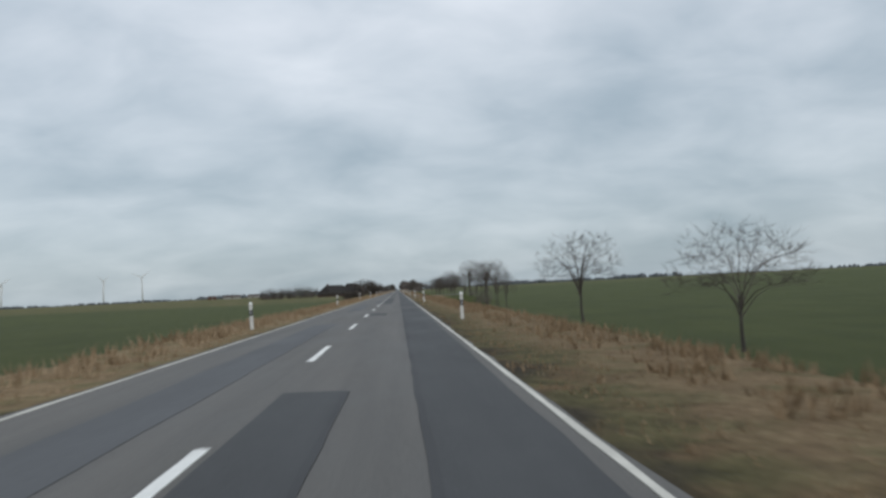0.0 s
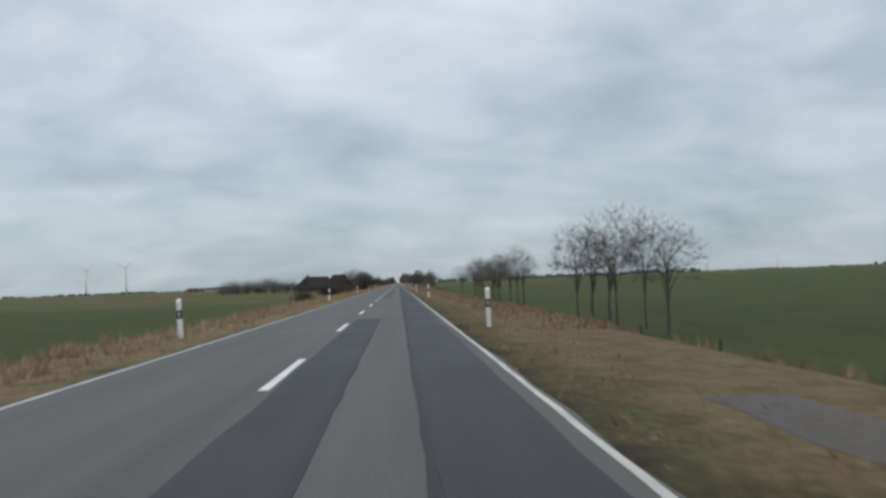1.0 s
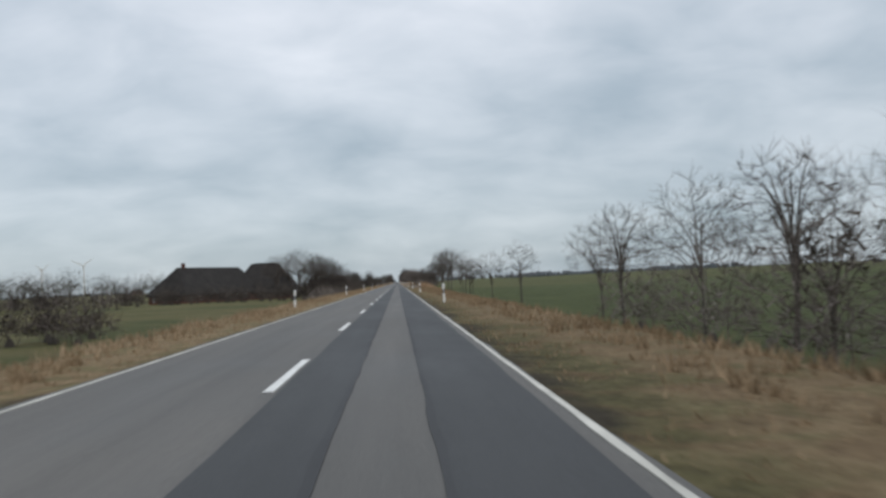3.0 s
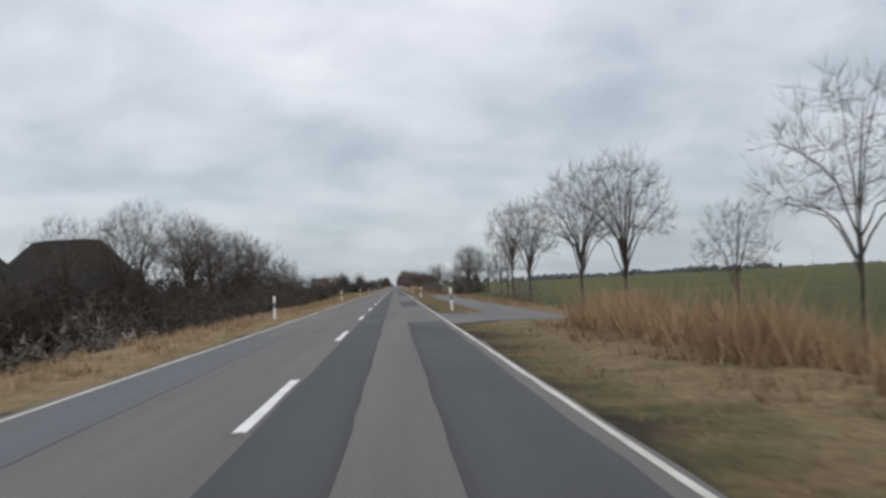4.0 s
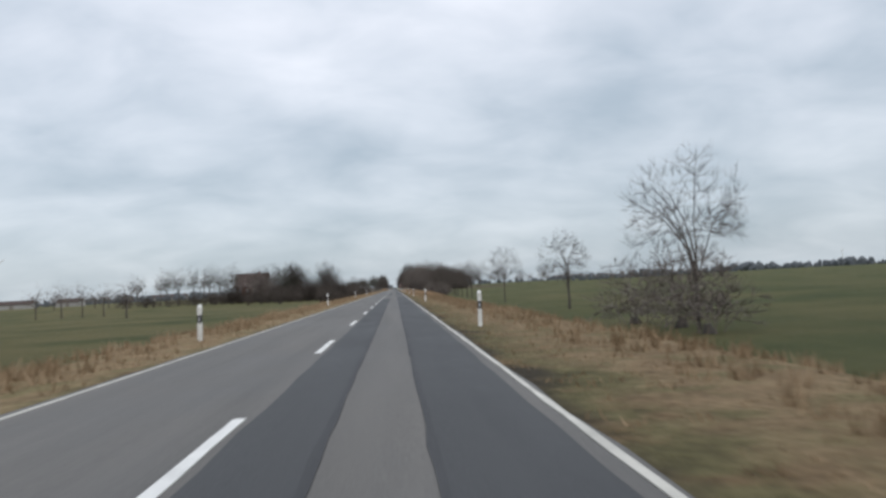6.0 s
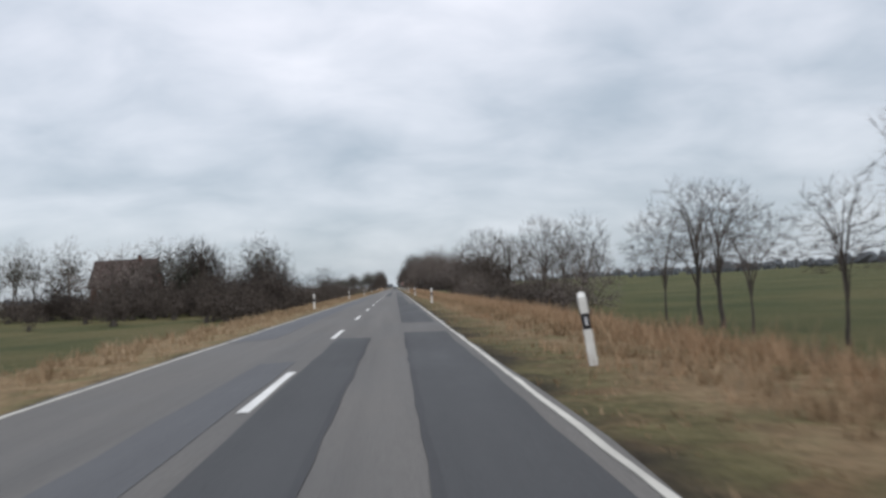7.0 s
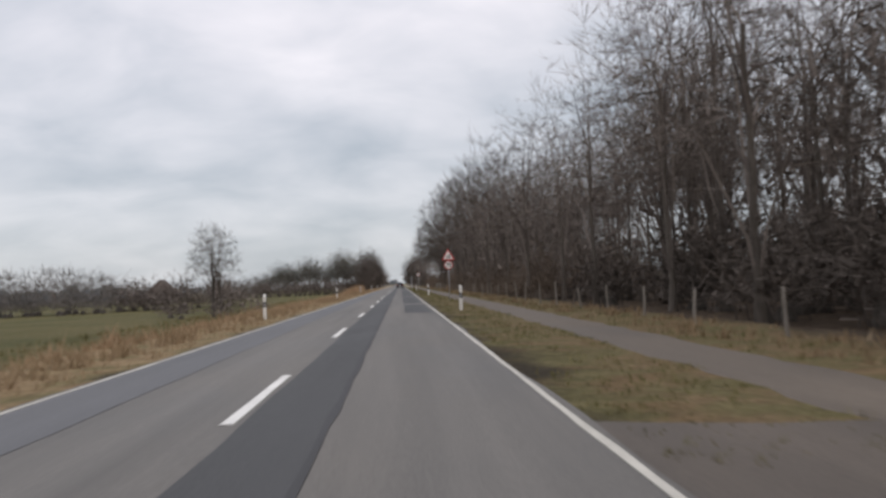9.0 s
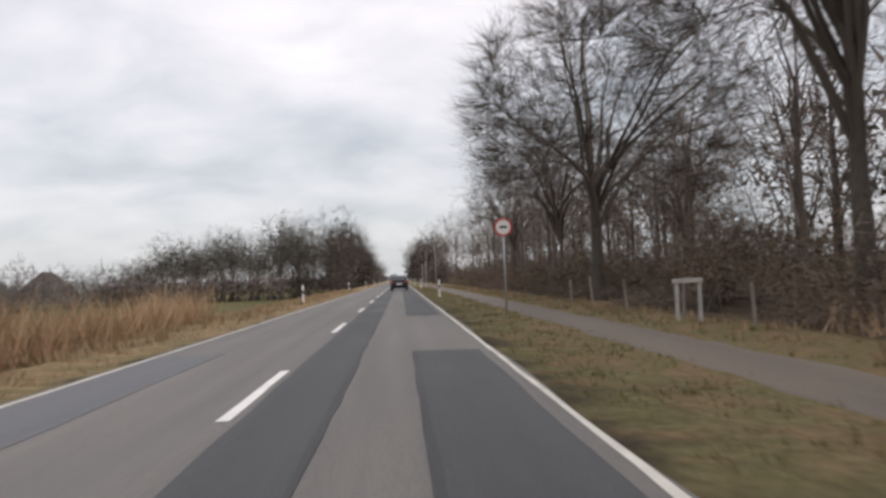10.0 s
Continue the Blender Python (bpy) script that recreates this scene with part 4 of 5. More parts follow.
for i in range(22):
    plant(BRAKE[i % 2], -21 - 40 * (i + brng.random()) / 22, 692 + 16 * brng.random(), brng.uniform(1.8, 3.6), brng.uniform(5.5, 7.5), label="dense dark brown hedge shrub before the farmhouse", group="dark farm hedge")
# brick house's grove
for x, y, top, wide in ((-60, 1292, 14.0, 8), (-35.5, 1303, 11.6, 7.5), (-32.8, 1303, 11.0, 6.5), (-68, 1288, 13.6, 7), (-75, 1292, 13.2, 7), (-84, 1288, 13.0, 8), (-96, 1292, 11.0, 8), (-46, 1302, 13.6, 9), (-39, 1305, 13.2, 9), (-37, 1299, 12.8, 7),
                        (-27, 1306, 14.0, 8), (-23, 1312, 11.6, 7), (-42, 1296, 13, 9), (-39, 1310, 13.4, 8), (-50, 1300, 12.5, 9), (-30, 1311, 7.5, 6), (-25, 1299, 10.5, 8), (-64, 1286, 12.6, 8), (-79, 1286, 12.8, 8)):
    plant((GREYROUND if x < -55 or int(x) % 3 == 0 else ROUND)[int(y) % 2], x, y, top, wide * 1.12, label="tall bare tree in a farm grove", group="grove by the brick house")
for i in range(56):
    x, y = -11 - 38 * brng.random() ** 1.3, 1236 + 80 * brng.random()
    if x > -14 and 1284 < y < 1302:
        x -= 8
    plant(BRAKE[i % 2], x, y, brng.uniform(1.2, 3.4) + (2.0 if x < -22 else 0), brng.uniform(5, 7.5), label="dense brown bare thicket shrub", group="thicket by the brick house")
for x, y, top, wide in ((-50, 1274, 8.6, 8), (-43, 1278, 9.4, 8), (-52, 1292, 12, 9), (-57, 1284, 10, 9), (-46, 1286, 9, 8), (-72, 1296, 13, 9), (-88, 1294, 12, 9)):
    plant(GROVE[int(y) % 3], x, y, top, wide, label="tall bare tree in a farm grove", group="grove by the brick house")
for i in range(12):
    plant(BRAKE[i % 2], -44 - 26 * brng.random(), 1272 + 16 * brng.random(), brng.uniform(2.5, 5.0), 7.5, label="dense brown bare thicket shrub", group="thicket by the brick house")
for x, y, top, wide in ((-25.5, 1303, 12.2, 9), (-40, 1308, 12.8, 10), (-24, 1311, 10.5, 9), (-52, 1300, 11.5, 10), (-44, 1304, 12.0, 10), (-62, 1294, 11.5, 9)):
    plant(BRAKE[int(y) % 2], x, y, top, wide, label="tall bare tree with a dense dark crown", group="grove by the brick house")
# added filler crowns, near-black so that the grove looks shaded inside
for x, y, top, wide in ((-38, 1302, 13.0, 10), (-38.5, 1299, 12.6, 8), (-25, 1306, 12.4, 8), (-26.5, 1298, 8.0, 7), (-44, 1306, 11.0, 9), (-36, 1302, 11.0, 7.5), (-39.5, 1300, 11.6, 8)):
    plant(DENSE[0], x, y, top, wide, label="tall dark filler crown that paints inner shade into the grove", group="grove by the brick house")
BACK = [(BRAKE[i % 2], -17 - 32 * brng.random(), 1262 + 50 * brng.random(), brng.uniform(4.0, 7.0), brng.uniform(6.0, 8.0)) for i in range(34)]
bulk("grove_brush", BACK, "tall dense brown thicket behind the roadside shrubs")
for i in range(12):
    plant(BRAKE[i % 2], 12.4 + 4 * brng.random(), 1262 + 40 * brng.random(), brng.uniform(1.8, 3.2), 5.5, label="dense brown bare shrub at the field edge")
for i in range(14):
    plant(BRAKE[i % 2], -54 - 44 * (i + brng.random()) / 14, 1272 + 12 * brng.random(), brng.uniform(2.2, 4.6), brng.uniform(6, 8), label="dense brown bare thicket shrub", group="thicket by the brick house")
for i in range(22):
    y = 1188 + 70 * (i + brng.random()) / 22
    plant(BRAKE[i % 2], 13.6 + 3 * brng.random(), y, brng.uniform(0.4, 1.5) + (0.9 if y < 1222 else 0.0), brng.uniform(4.5, 6.0), label="low dense brown brush at the field edge", group="brush at the field edge")
# added dark filler low in the thicket, shade put into its colour
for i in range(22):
    plant(DENSE[0], -16 - 42 * (i + brng.random()) / 22, 1262 + 34 * brng.random(), brng.uniform(2.2, 5.0), brng.uniform(6.0, 8.0), label="dark filler bush, the thicket's inner shade in its colour", group="thicket by the brick house")
plant(DARKBUSH[0], -38, 1294, 7.0, 7.0, label="tall dark evergreen bush")
plant(DARKBUSH[0], -42, 1297, 6.0, 6.0, label="tall dark evergreen bush")
for x, y, top, wide in ((-18, 1354, 7.4, 9.5), (-16.6, 1356, 7.2, 8.5), (-15.5, 1364, 4.6, 6), (-17, 1366, 4.6, 6), (-18, 1392, 5.2, 7), (-15, 1400, 3.6, 5), (-21, 1388, 4.4, 6)):
    plant(ROUND[int(y) % 2], x, y, top, wide, label="rounded bare thorn tree beside the road")
for i in range(22):
    plant(FINE[i % 2], -10.5 - 7 * brng.random(), 1318 + 50 * brng.random(), brng.uniform(0.9, 2.2), 5.4, label="dense brown bare hedge shrub", group="roadside thicket")
plant(UPRIGHT[0], -18.2, 1547, 8.6, 6.0, label="alder with two slender stems by the verge")
plant(UPRIGHT[1], -19.6, 1550, 9.0, 6.0, label="alder with two slender stems by the verge")
for x, y in ((-17, 1545), (-20, 1552), (-23, 1549), (-26, 1556), (-15, 1551)):
    plant(HEDGE[int(y) % 3], x, y, 1.2, 5.5, label="dense brown bare shrub under the alders")
for i in range(32):
    x = -8.5 - 35 * (i / 31.0) + brng.uniform(-2, 2)
    plant((GREYROUND if x < -13 else ROUND)[i % 2], x, 1722 + brng.uniform(0, 30), (brng.uniform(9.4, 11.2) + 1.5 * math.sin(x * 0.62) + (1.4 if x > -22 else 0.0)) * (1.0 if x > -36 else 0.8), brng.uniform(9, 11), label="bare tree in a roadside grove", group="grove left of the road")
for i in range(26):
    plant((BRAKE if i < 6 else HEDGE)[i % 2], -8 - 36 * i / 25.0, 1715 + 8 * brng.random(), brng.uniform(3.4, 5.6) + (1.4 if i < 6 else 0.0), 7.5, label="dense brown bare hedge shrub", group="thicket under the grove")
for x, y in ((-78, 1185), (-84, 1187), (-72, 1183), (-90, 1186), (-50, 1130), (-130, 1300), (-118, 1310), (-108, 1296)):
    plant(GROVE[int(y) % 3], x, y, 5.2 + brng.uniform(-0.5, 2), 8, label="bare tree clump in the meadow")

# the wood on the right: rows behind its edge, thinning where the old oaks stand
wrng = random.Random(9)
DEEP = []
for i in range(195):
    y = 1400 + 360 * (i + wrng.random()) / 195
    row = (0, 1, 2, 1, 3)[i % 5]
    x = 12.0 + row * 5.5 + wrng.uniform(-1.5, 1.5) + 8.0 * min(max((1455 - y) / 55, 0), 1)
    if y > 1588 and (row > 2 or i % 2 or row < 1 and y < 1640):
        continue
    grown = float(np.interp(y, [1400, 1415, 1432, 1480], [0.35, 0.47, 0.72, 0.95]))
    top = min(17.5, 14.2 + row * 1.0 + wrng.uniform(-1.2, 1.2)) * grown * (1.0 if y < 1690 else 0.92)
    wide = wrng.uniform(7.5, 10.0) * (0.6 + 0.4 * grown)
    if row < 2:
        plant(WOOD[i % 3], x, y, top, wide, group="trees of the wood", label="tall bare woodland tree among dense brushwood")
    elif y < 1520 or y > 1588 or row == 2:
        DEEP.append((GROVE[i % 3], x, y, top, wide))
for i in range(11):
    plant(WOOD[i % 3], 14.5 + 10 * wrng.random(), 1464 + 44 * (i + wrng.random()) / 11, wrng.uniform(14.5, 17.5), wrng.uniform(8, 10), group="trees of the wood", label="tall bare woodland tree among dense brushwood")
for i in range(22):
    DEEP.append((GROVE[i % 3], 19 + 18 * (i + wrng.random()) / 22, 1402 + 14 * wrng.random(), (6.6 + 4.2 * min(1.0, i / 15.0)) * wrng.uniform(0.9, 1.08), wrng.uniform(7, 9)))
for i in range(16):
    DEEP.append((BRAKE[i % 2], 18 + 17 * (i + wrng.random()) / 16, 1399 + 5 * wrng.random(), wrng.uniform(2.6, 4.6), wrng.uniform(6, 8)))
for i in range(22):
    DEEP.append((HEDGE[i % 3], 19 + 18 * (i + wrng.random()) / 22, 1400 + 8 * wrng.random(), wrng.uniform(3.5, 6.5), wrng.uniform(7, 9)))
for x, y, top in ((18.5, 1404, 5.6), (17.5, 1412, 7.0), (16.0, 1424, 8.4), (14.0, 1438, 9.0), (12.2, 1452, 10.0), (11.6, 1463, 11.0)):
    plant(BIRCH[0], x, y, top, wrng.uniform(4.0, 5.0), group="birches at the wood's edge")
for x, y, top, wide in ((27, 1400, 11.0, 8), (26, 1408, 11.4, 9), (29, 1404, 11.8, 9.5), (32, 1409, 11.2, 9), (35, 1405, 9.6, 8), (30, 1416, 12.0, 9), (37, 1412, 8.6, 8), (41, 1408, 9.0, 8), (45, 1411, 8.0, 7),
                        (49.5, 1440, 15.0, 10.5), (60, 1440, 12.8, 9)):
    plant(ROUND[int(x) % 2], x, y, top, wide, label="rounded bare tree at the corner of the wood", group="trees of the wood")
for i in range(22):
    plant(BRAKE[i % 2], 23 + 16 * wrng.random(), 1401 + 12 * wrng.random(), wrng.uniform(3.0, 6.5), wrng.uniform(6, 8), label="dense brown undergrowth shrub at the wood's edge", group="undergrowth of the wood")
plant(OAK[0], 10.6, 1623, 14.2, 15.0, 40)
plant(SPREAD[1], 12.7, 1541, 15.0, 13.0, 110, label="broad bare tree with wide dark limbs at the wood's edge", group="trees of the wood")
plant(OAK[0], 11.9, 1603, 18.5, 13.0, 200)
for x, y, top, wide in ((12.2, 1640, 12.5, 10), (11.8, 1660, 12.0, 9), (20.5, 1640, 12.0, 8), (12.6, 1575, 17.5, 12.5), (13.4, 1560, 17.0, 11)):
    plant(DOMED[int(y) % 2], x, y, top, wide, label="broad bare tree in russet brushwood", group="trees of the wood")
for i in range(125):
    y = 1399 + 335 * (i + wrng.random()) / 125
    shy = 7.0 * min(max((1450 - y) / 50, 0), 1)
    plant((BRAKE if y < 1500 else RUSSET)[i % 2], 11.2 + shy + 5 * wrng.random() ** 1.3, y, wrng.uniform(2.2, 4.8) if y < 1560 else wrng.uniform(2.0, 3.8), wrng.uniform(4.5, 6.5), label="dense brown undergrowth shrub at the wood's edge", group="undergrowth of the wood")
for i in range(20):
    plant(HEDGE[i % 3], 12.6 + 2.2 * wrng.random(), 1500 + 84 * (i + wrng.random()) / 20, wrng.uniform(4.5, 9.0), wrng.uniform(5.5, 7.5), label="tall brown brush at the wood's edge", group="undergrowth of the wood")
for i in range(44):
    plant(RUSSET[i % 2], 9.0 + 1.8 * wrng.random(), 1500 + 225 * (i + wrng.random()) / 44, wrng.uniform(0.3, 1.3), wrng.uniform(3.0, 4.2), label="low russet-brown brush beside the path", group="undergrowth of the wood")
for i in range(28):
    y = 1432 + 92 * (i + wrng.random()) / 28
    DEEP.append((HEDGE[i % 3], 25 + 12 * wrng.random(), y, wrng.uniform(7.0, 11.0) * min(1.0, 0.6 + (y - 1430) / 120), wrng.uniform(9, 11)))
for i in range(52):
    y = 1418 + 172 * (i + wrng.random()) / 52
    DEEP.append((HEDGE[i % 3], 14.5 + 9 * wrng.random(), y, wrng.uniform(3.0, 7.0) * min(1.0, 0.5 + (y - 1410) / 80) * (1.0 if y < 1515 else 0.6), wrng.uniform(6, 9)))
for i in range(50):
    y = 1556 + 166 * (i + wrng.random()) / 50
    DEEP.append((RUSSET[i % 2], 13.5 + 22 * wrng.random(), y, wrng.uniform(3.4, 6.4), wrng.uniform(6, 9)))
for i in range(34):
    y = 1600 + 150 * (i + wrng.random()) / 34
    DEEP.append(((GROVE + UPRIGHT)[i % 5], 18 + 34 * wrng.random(), y, wrng.uniform(10, 14), wrng.uniform(6, 9)))
# a shelter belt that runs off from the wood's corner, and the trees that line the far road
for i in range(24):
    x = 34 + 5.5 * i
    DEEP.append((GROVE[i % 3], x + wrng.uniform(-2, 2), 1440 + 0.35 * x + wrng.uniform(-4, 4), 8.6 - 0.14 * i + wrng.uniform(-1, 1), wrng.uniform(7, 9)))
for x, y, top, wide in ((-9.5, 1768, 14.0, 10), (-9.0, 1780, 14.4, 10), (-11.5, 1774, 14.0, 10), (-8.5, 1800, 13.5, 10), (9.4, 1798, 12.5, 9), (9.0, 1838, 13.0, 10), (9.0, 1880, 13.0, 10), (8.4, 1936, 13.0, 10), (-8.6, 1850, 13, 10), (8.4, 1925, 17.5, 14), (9.0, 1900, 15, 12)):
    plant(ROUND[int(y / 2) % 2], x, y, top, wide, label="rounded bare tree beside the far road", group="trees of the far road")
    # near-black filler inside the crown, as painted inner shade
    DEEP.append((DENSE[0], x * 1.04, y + 1, top * 0.93, wide * 0.9))
    DEEP.append((HEDGE[int(y) % 3], x * 1.08, y - 3, top * 0.68, wide))
    DEEP.append((BRAKE[int(y) % 2], x * 1.05, y + 4, top * 0.55, wide))
for i in range(14):
    y = 1764 + 420 * i / 14
    for side in (-1, 1):
        DEEP.append((HEDGE[i % 3], side * (10.5 + wrng.uniform(0, 3)), y + 6, wrng.uniform(5.0, 8.0), 11))
        DEEP.append((BRAKE[i % 2], side * (9.5 + wrng.uniform(0, 3)), y - 8, wrng.uniform(4.0, 7.0), 10))
        DEEP.append((GROVE[(i + side) % 3], side * (8.5 + wrng.uniform(0, 5)), y, wrng.uniform(11, 14) + (2.5 if side > 0 and y < 1920 else 0.0), 10))
# brown hedge near by, then clumps whose pale colour imitates haze farther off
for i in range(44):
    x = -28 - 58 * i / 44
    DEEP.append(((HEDGE if x > -50 else HAZEGROVE)[i % 2], x + wrng.uniform(-2, 2), 1598 + 0.3 * abs(x) + wrng.uniform(-5, 5), wrng.uniform(2.5, 6.0) + (2.6 if x < -52 else 0.0), wrng.uniform(7, 10)))
for i in range(26):
    DEEP.append((HAZEGROVE[i % 2], -42 - 40 * wrng.random(), 1690 + 40 * wrng.random(), wrng.uniform(3.0, 6.2), 9.5))
brng = random.Random(611)
for i in range(16):
    DEEP.append((HEDGE[i % 3], 14 + 14 * brng.random(), 1620 + 90 * (i + brng.random()) / 16, brng.uniform(3.2, 5.6), brng.uniform(6, 9)))
for i in range(12):
    DEEP.append((GROVE[i % 3], 23 + 17 * brng.random(), 1602 + 30 * (i + brng.random()) / 12, brng.uniform(9, 12), brng.uniform(7, 9)))
bulk("deep_wood", DEEP, "dense bare brown woods and hedges behind the roadside trees")

# ---- grass ----


def blades(name, boxes, material, label, seed, width=0.035):
    """Tufts of pointed blades. boxes: x0, x1, y0, y1, tufts to a square metre, height, blades to a tuft."""
    g = np.random.default_rng(seed)
    vs = []
    for x0, x1, y0, y1, dens, high, count in boxes:
        n = int(abs(x1 - x0) * (y1 - y0) * dens)
        tx, ty = g.uniform(x0, x1, n), g.uniform(y0, y1, n)
        # clumps: keep more where a slow pattern is high
        keep = g.random(n) < 0.55 + 0.45 * np.sin(tx * 1.9 + 1.3 * np.sin(ty * 0.7)) * np.sin(ty * 1.3 + tx)
        tx, ty = tx[keep], ty[keep]
        hh = high * g.uniform(0.55, 1.2, len(tx))
        tx, ty, hh = (np.repeat(v, count) for v in (tx, ty, hh))
        m = len(tx)
        px, py = tx + g.normal(0, 0.10, m), ty + g.normal(0, 0.10, m)
        pz = ground_z(px, py) - 0.02
        a, lean = g.uniform(0, 2 * np.pi, m), g.uniform(0.1, 0.75, m)
        h = hh * g.uniform(0.6, 1.1, m)
        b = g.uniform(0, 2 * np.pi, m)
        wx, wy = np.cos(b) * width * (0.6 + high), np.sin(b) * width * (0.6 + high)
        tip = np.stack([px + np.cos(a) * h * lean, py + np.sin(a) * h * lean, pz + h], 1)
        vs.append(np.stack([np.stack([px - wx, py - wy, pz], 1), np.stack([px + wx, py + wy, pz], 1), tip], 1).reshape(-1, 3))
    v = (np.concatenate(vs) * U).astype(np.float32)
    n = len(v) // 3
    me = bpy.data.meshes.new(name)
    me.vertices.add(3 * n)
    me.vertices.foreach_set("co", v.ravel())
    me.loops.add(3 * n)
    me.loops.foreach_set("vertex_index", np.arange(3 * n, dtype=np.int32))
    me.polygons.add(n)
    me.polygons.foreach_set("loop_start", np.arange(0, 3 * n, 3, dtype=np.int32))
    me.materials.append(material)
    me.update(calc_edges=True)
    return tagged(new(name, me), label, "grass", kind="stuff")


# stretches of the right verge that the paths leave as grass
OPEN = [(0, 150), (187, 364), (464, 675), (753, 860), (918, 1392)]
PATHS = [(163, 186), (392, 455), (684, 742), (863, 905), (1395, 1444), (1458, 1700)]
blades("verge_grass", [(5.0, 7.9, a, b, 3.4, 0.30, 10) for a, b in OPEN] + [(3.3, 7.4, a, b, 6.0, 0.12, 4) for a, b in OPEN] + [(3.2, 5.2, a, b, 8.0, 0.12, 4) for a, b in PATHS[:4]]
       + [(7.35, 9.4, a, b, 3.0, 0.28, 9) for a, b in PATHS], M_STRAW, "dry straw-coloured grass tufts on the verges", 5, 0.024)
blades("verge_grass", [(-7.0, -3.5, 0, 1700, 6.0, 0.17, 4), (-7.2, -4.3, 0, 1700, 4.0, 0.36, 10)], M_TAN, "pale tan dry grass crowding the verge", 15, 0.024)
blades("path_side_grass", [(3.4, 5.45, a, b, 11.0, 0.11, 5) for a, b in PATHS[4:]] + [(6.95, 8.6, a, b, 7.0, 0.14, 5) for a, b in PATHS[4:]] + [(-4.6, -3.4, 1300, 1420, 8.0, 0.12, 5), (-22, -8.4, 1392, 1640, 1.6, 0.42, 7)],
       M_GREENGRASS, "short yellow-green winter grass beside the path", 6, 0.022)
blades("reeds", [(6.2, 9.4, 660, 673, 18.0, 1.15, 13), (6.0, 9.6, 887, 905, 16.0, 1.1, 13), (5.0, 6.2, 888, 904, 12.0, 0.5, 9), (6.0, 9.4, 1085, 1290, 6.0, 0.62, 13), (4.3, 6.4, 1085, 1392, 3.5, 0.32, 9), (5.6, 9.2, 1300, 1384, 5.0, 0.72, 13), (5.6, 7.8, 1384, 1398, 5.0, 0.6, 13),
                 (-8.8, -5.6, 1596, 1618, 16.0, 1.45, 9), (-9.0, -5.8, 1456, 1590, 5.0, 0.62, 9), (-8.6, -6.2, 1240, 1284, 3.5, 0.5, 8), (7.0, 9.4, 600, 660, 3.0, 0.6, 8),
                 (8.0, 9.6, 1402, 1444, 4.0, 0.5, 8), (9.2, 10.8, 1585, 1600, 5.0, 0.8, 9)], M_REED, "tall dry tan reeds and grass", 7, 0.0095)
blades("weeds", [(7.4, 10.6, 756, 862, 14.0, 0.8, 9), (8.4, 10.6, 1085, 1240, 4.0, 0.8, 9), (7.8, 10.0, 590, 660, 4.0, 0.7, 9)], M_WEED, "withered brown weeds along the field edge", 8, 0.012)

# ---- buildings ----


def window(parent, x, y, z, w, h, face, bars=1):
    """A window in a wall that faces along -y (face 'y') or +x (face 'x')."""
    f, p = Shape(), Shape()
    t = 0.08
    if face == "y":
        for a in ((-w / 2, w / 2, 0, t), (-w / 2, w / 2, h - t, h), (-w / 2, -w / 2 + t, t, h - t), (w / 2 - t, w / 2, t, h - t), (-t / 3, t / 3, t, h - t)):
            f.box(x + a[0], x + a[1], y - 0.05, y + 0.06, z + a[2], z + a[3])
        p.box(x - w / 2 + t, x + w / 2 - t, y - 0.005, y + 0.03, z + t, z + h - t)
    else:
        for a in ((-w / 2, w / 2, 0, t), (-w / 2, w / 2, h - t, h), (-w / 2, -w / 2 + t, t, h - t), (w / 2 - t, w / 2, t, h - t), (-t / 3, t / 3, t, h - t)):
            f.box(x - 0.06, x + 0.05, y + a[0], y + a[1], z + a[2], z + a[3])
        p.box(x - 0.03, x + 0.005, y - w / 2 + t, y + w / 2 - t, z + t, z + h - t)
    win = part("window", f, M_FRAME, parent, "white-framed window")
    part("pane", p, M_GLASS, win)


def hipped(x0, x1, y0, y1, z0, z1, inset_x, inset_y, thick=0.35):
    """A hipped roof over a rectangle, as a closed shell with a thick eave."""
    e = [(x0, y0), (x1, y0), (x1, y1), (x0, y1)]
    r = [(x0 + inset_x, y0 + inset_y), (x1 - inset_x, y0 + inset_y), (x1 - inset_x, y1 - inset_y), (x0 + inset_x, y1 - inset_y)]
    return Shape().loft([[(x, y, z0) for x, y in e], [(x, y, z0 + thick) for x, y in e], [(x, y, z1 - 0.2) for x, y in r], [((x0 + x1) / 2 + (x - (x0 + x1) / 2) * 0.6, (y0 + y1) / 2 + (y - (y0 + y1) / 2) * 0.98, z1) for x, y in r]])


def farmhouse(x, y, wide, long, eave, ridge, label, chimney=True, wall=None, roof=None, name="farmhouse", turn=0.0):
    ob = thing(name, x, y, gz(x, y) - 0.1, label, "farmhouse", turn=turn)
    w, l = wide / 2, long / 2
    part("wall", Shape().box(-w, w, -l, l, -0.3, eave + 0.3), wall or M_BRICK, ob, "dark brick walls")
    top = part("roof", hipped(-w - 0.7, w + 0.7, -l - 0.6, l + 0.6, eave, ridge, w + 0.45, min(w * 0.75, l * 0.5)), roof or M_THATCH, ob, "steep dark thatched roof")
    if chimney:
        part("chimney", Shape().box(-0.45, 0.45, -l * 0.62 - 0.4, -l * 0.62 + 0.4, ridge - 1.2, ridge + 1.2, 0.06), M_BRICK, top, "brick chimney")
    for k in range(int(long // 4)):
        window(ob, w, -l + 2.2 + 4.0 * k, 0.9, 1.0, 1.2, "x")
    for k in range(int(wide // 4)):
        window(ob, -w + 2.0 + 4.0 * k, -l, 0.9, 1.0, 1.2, "y")
    part("door", Shape().box(w - 0.05, w + 0.06, -0.6, 0.6, 0, 2.1, 0.02), M_WOOD, ob, "plain wooden door")
    return ob


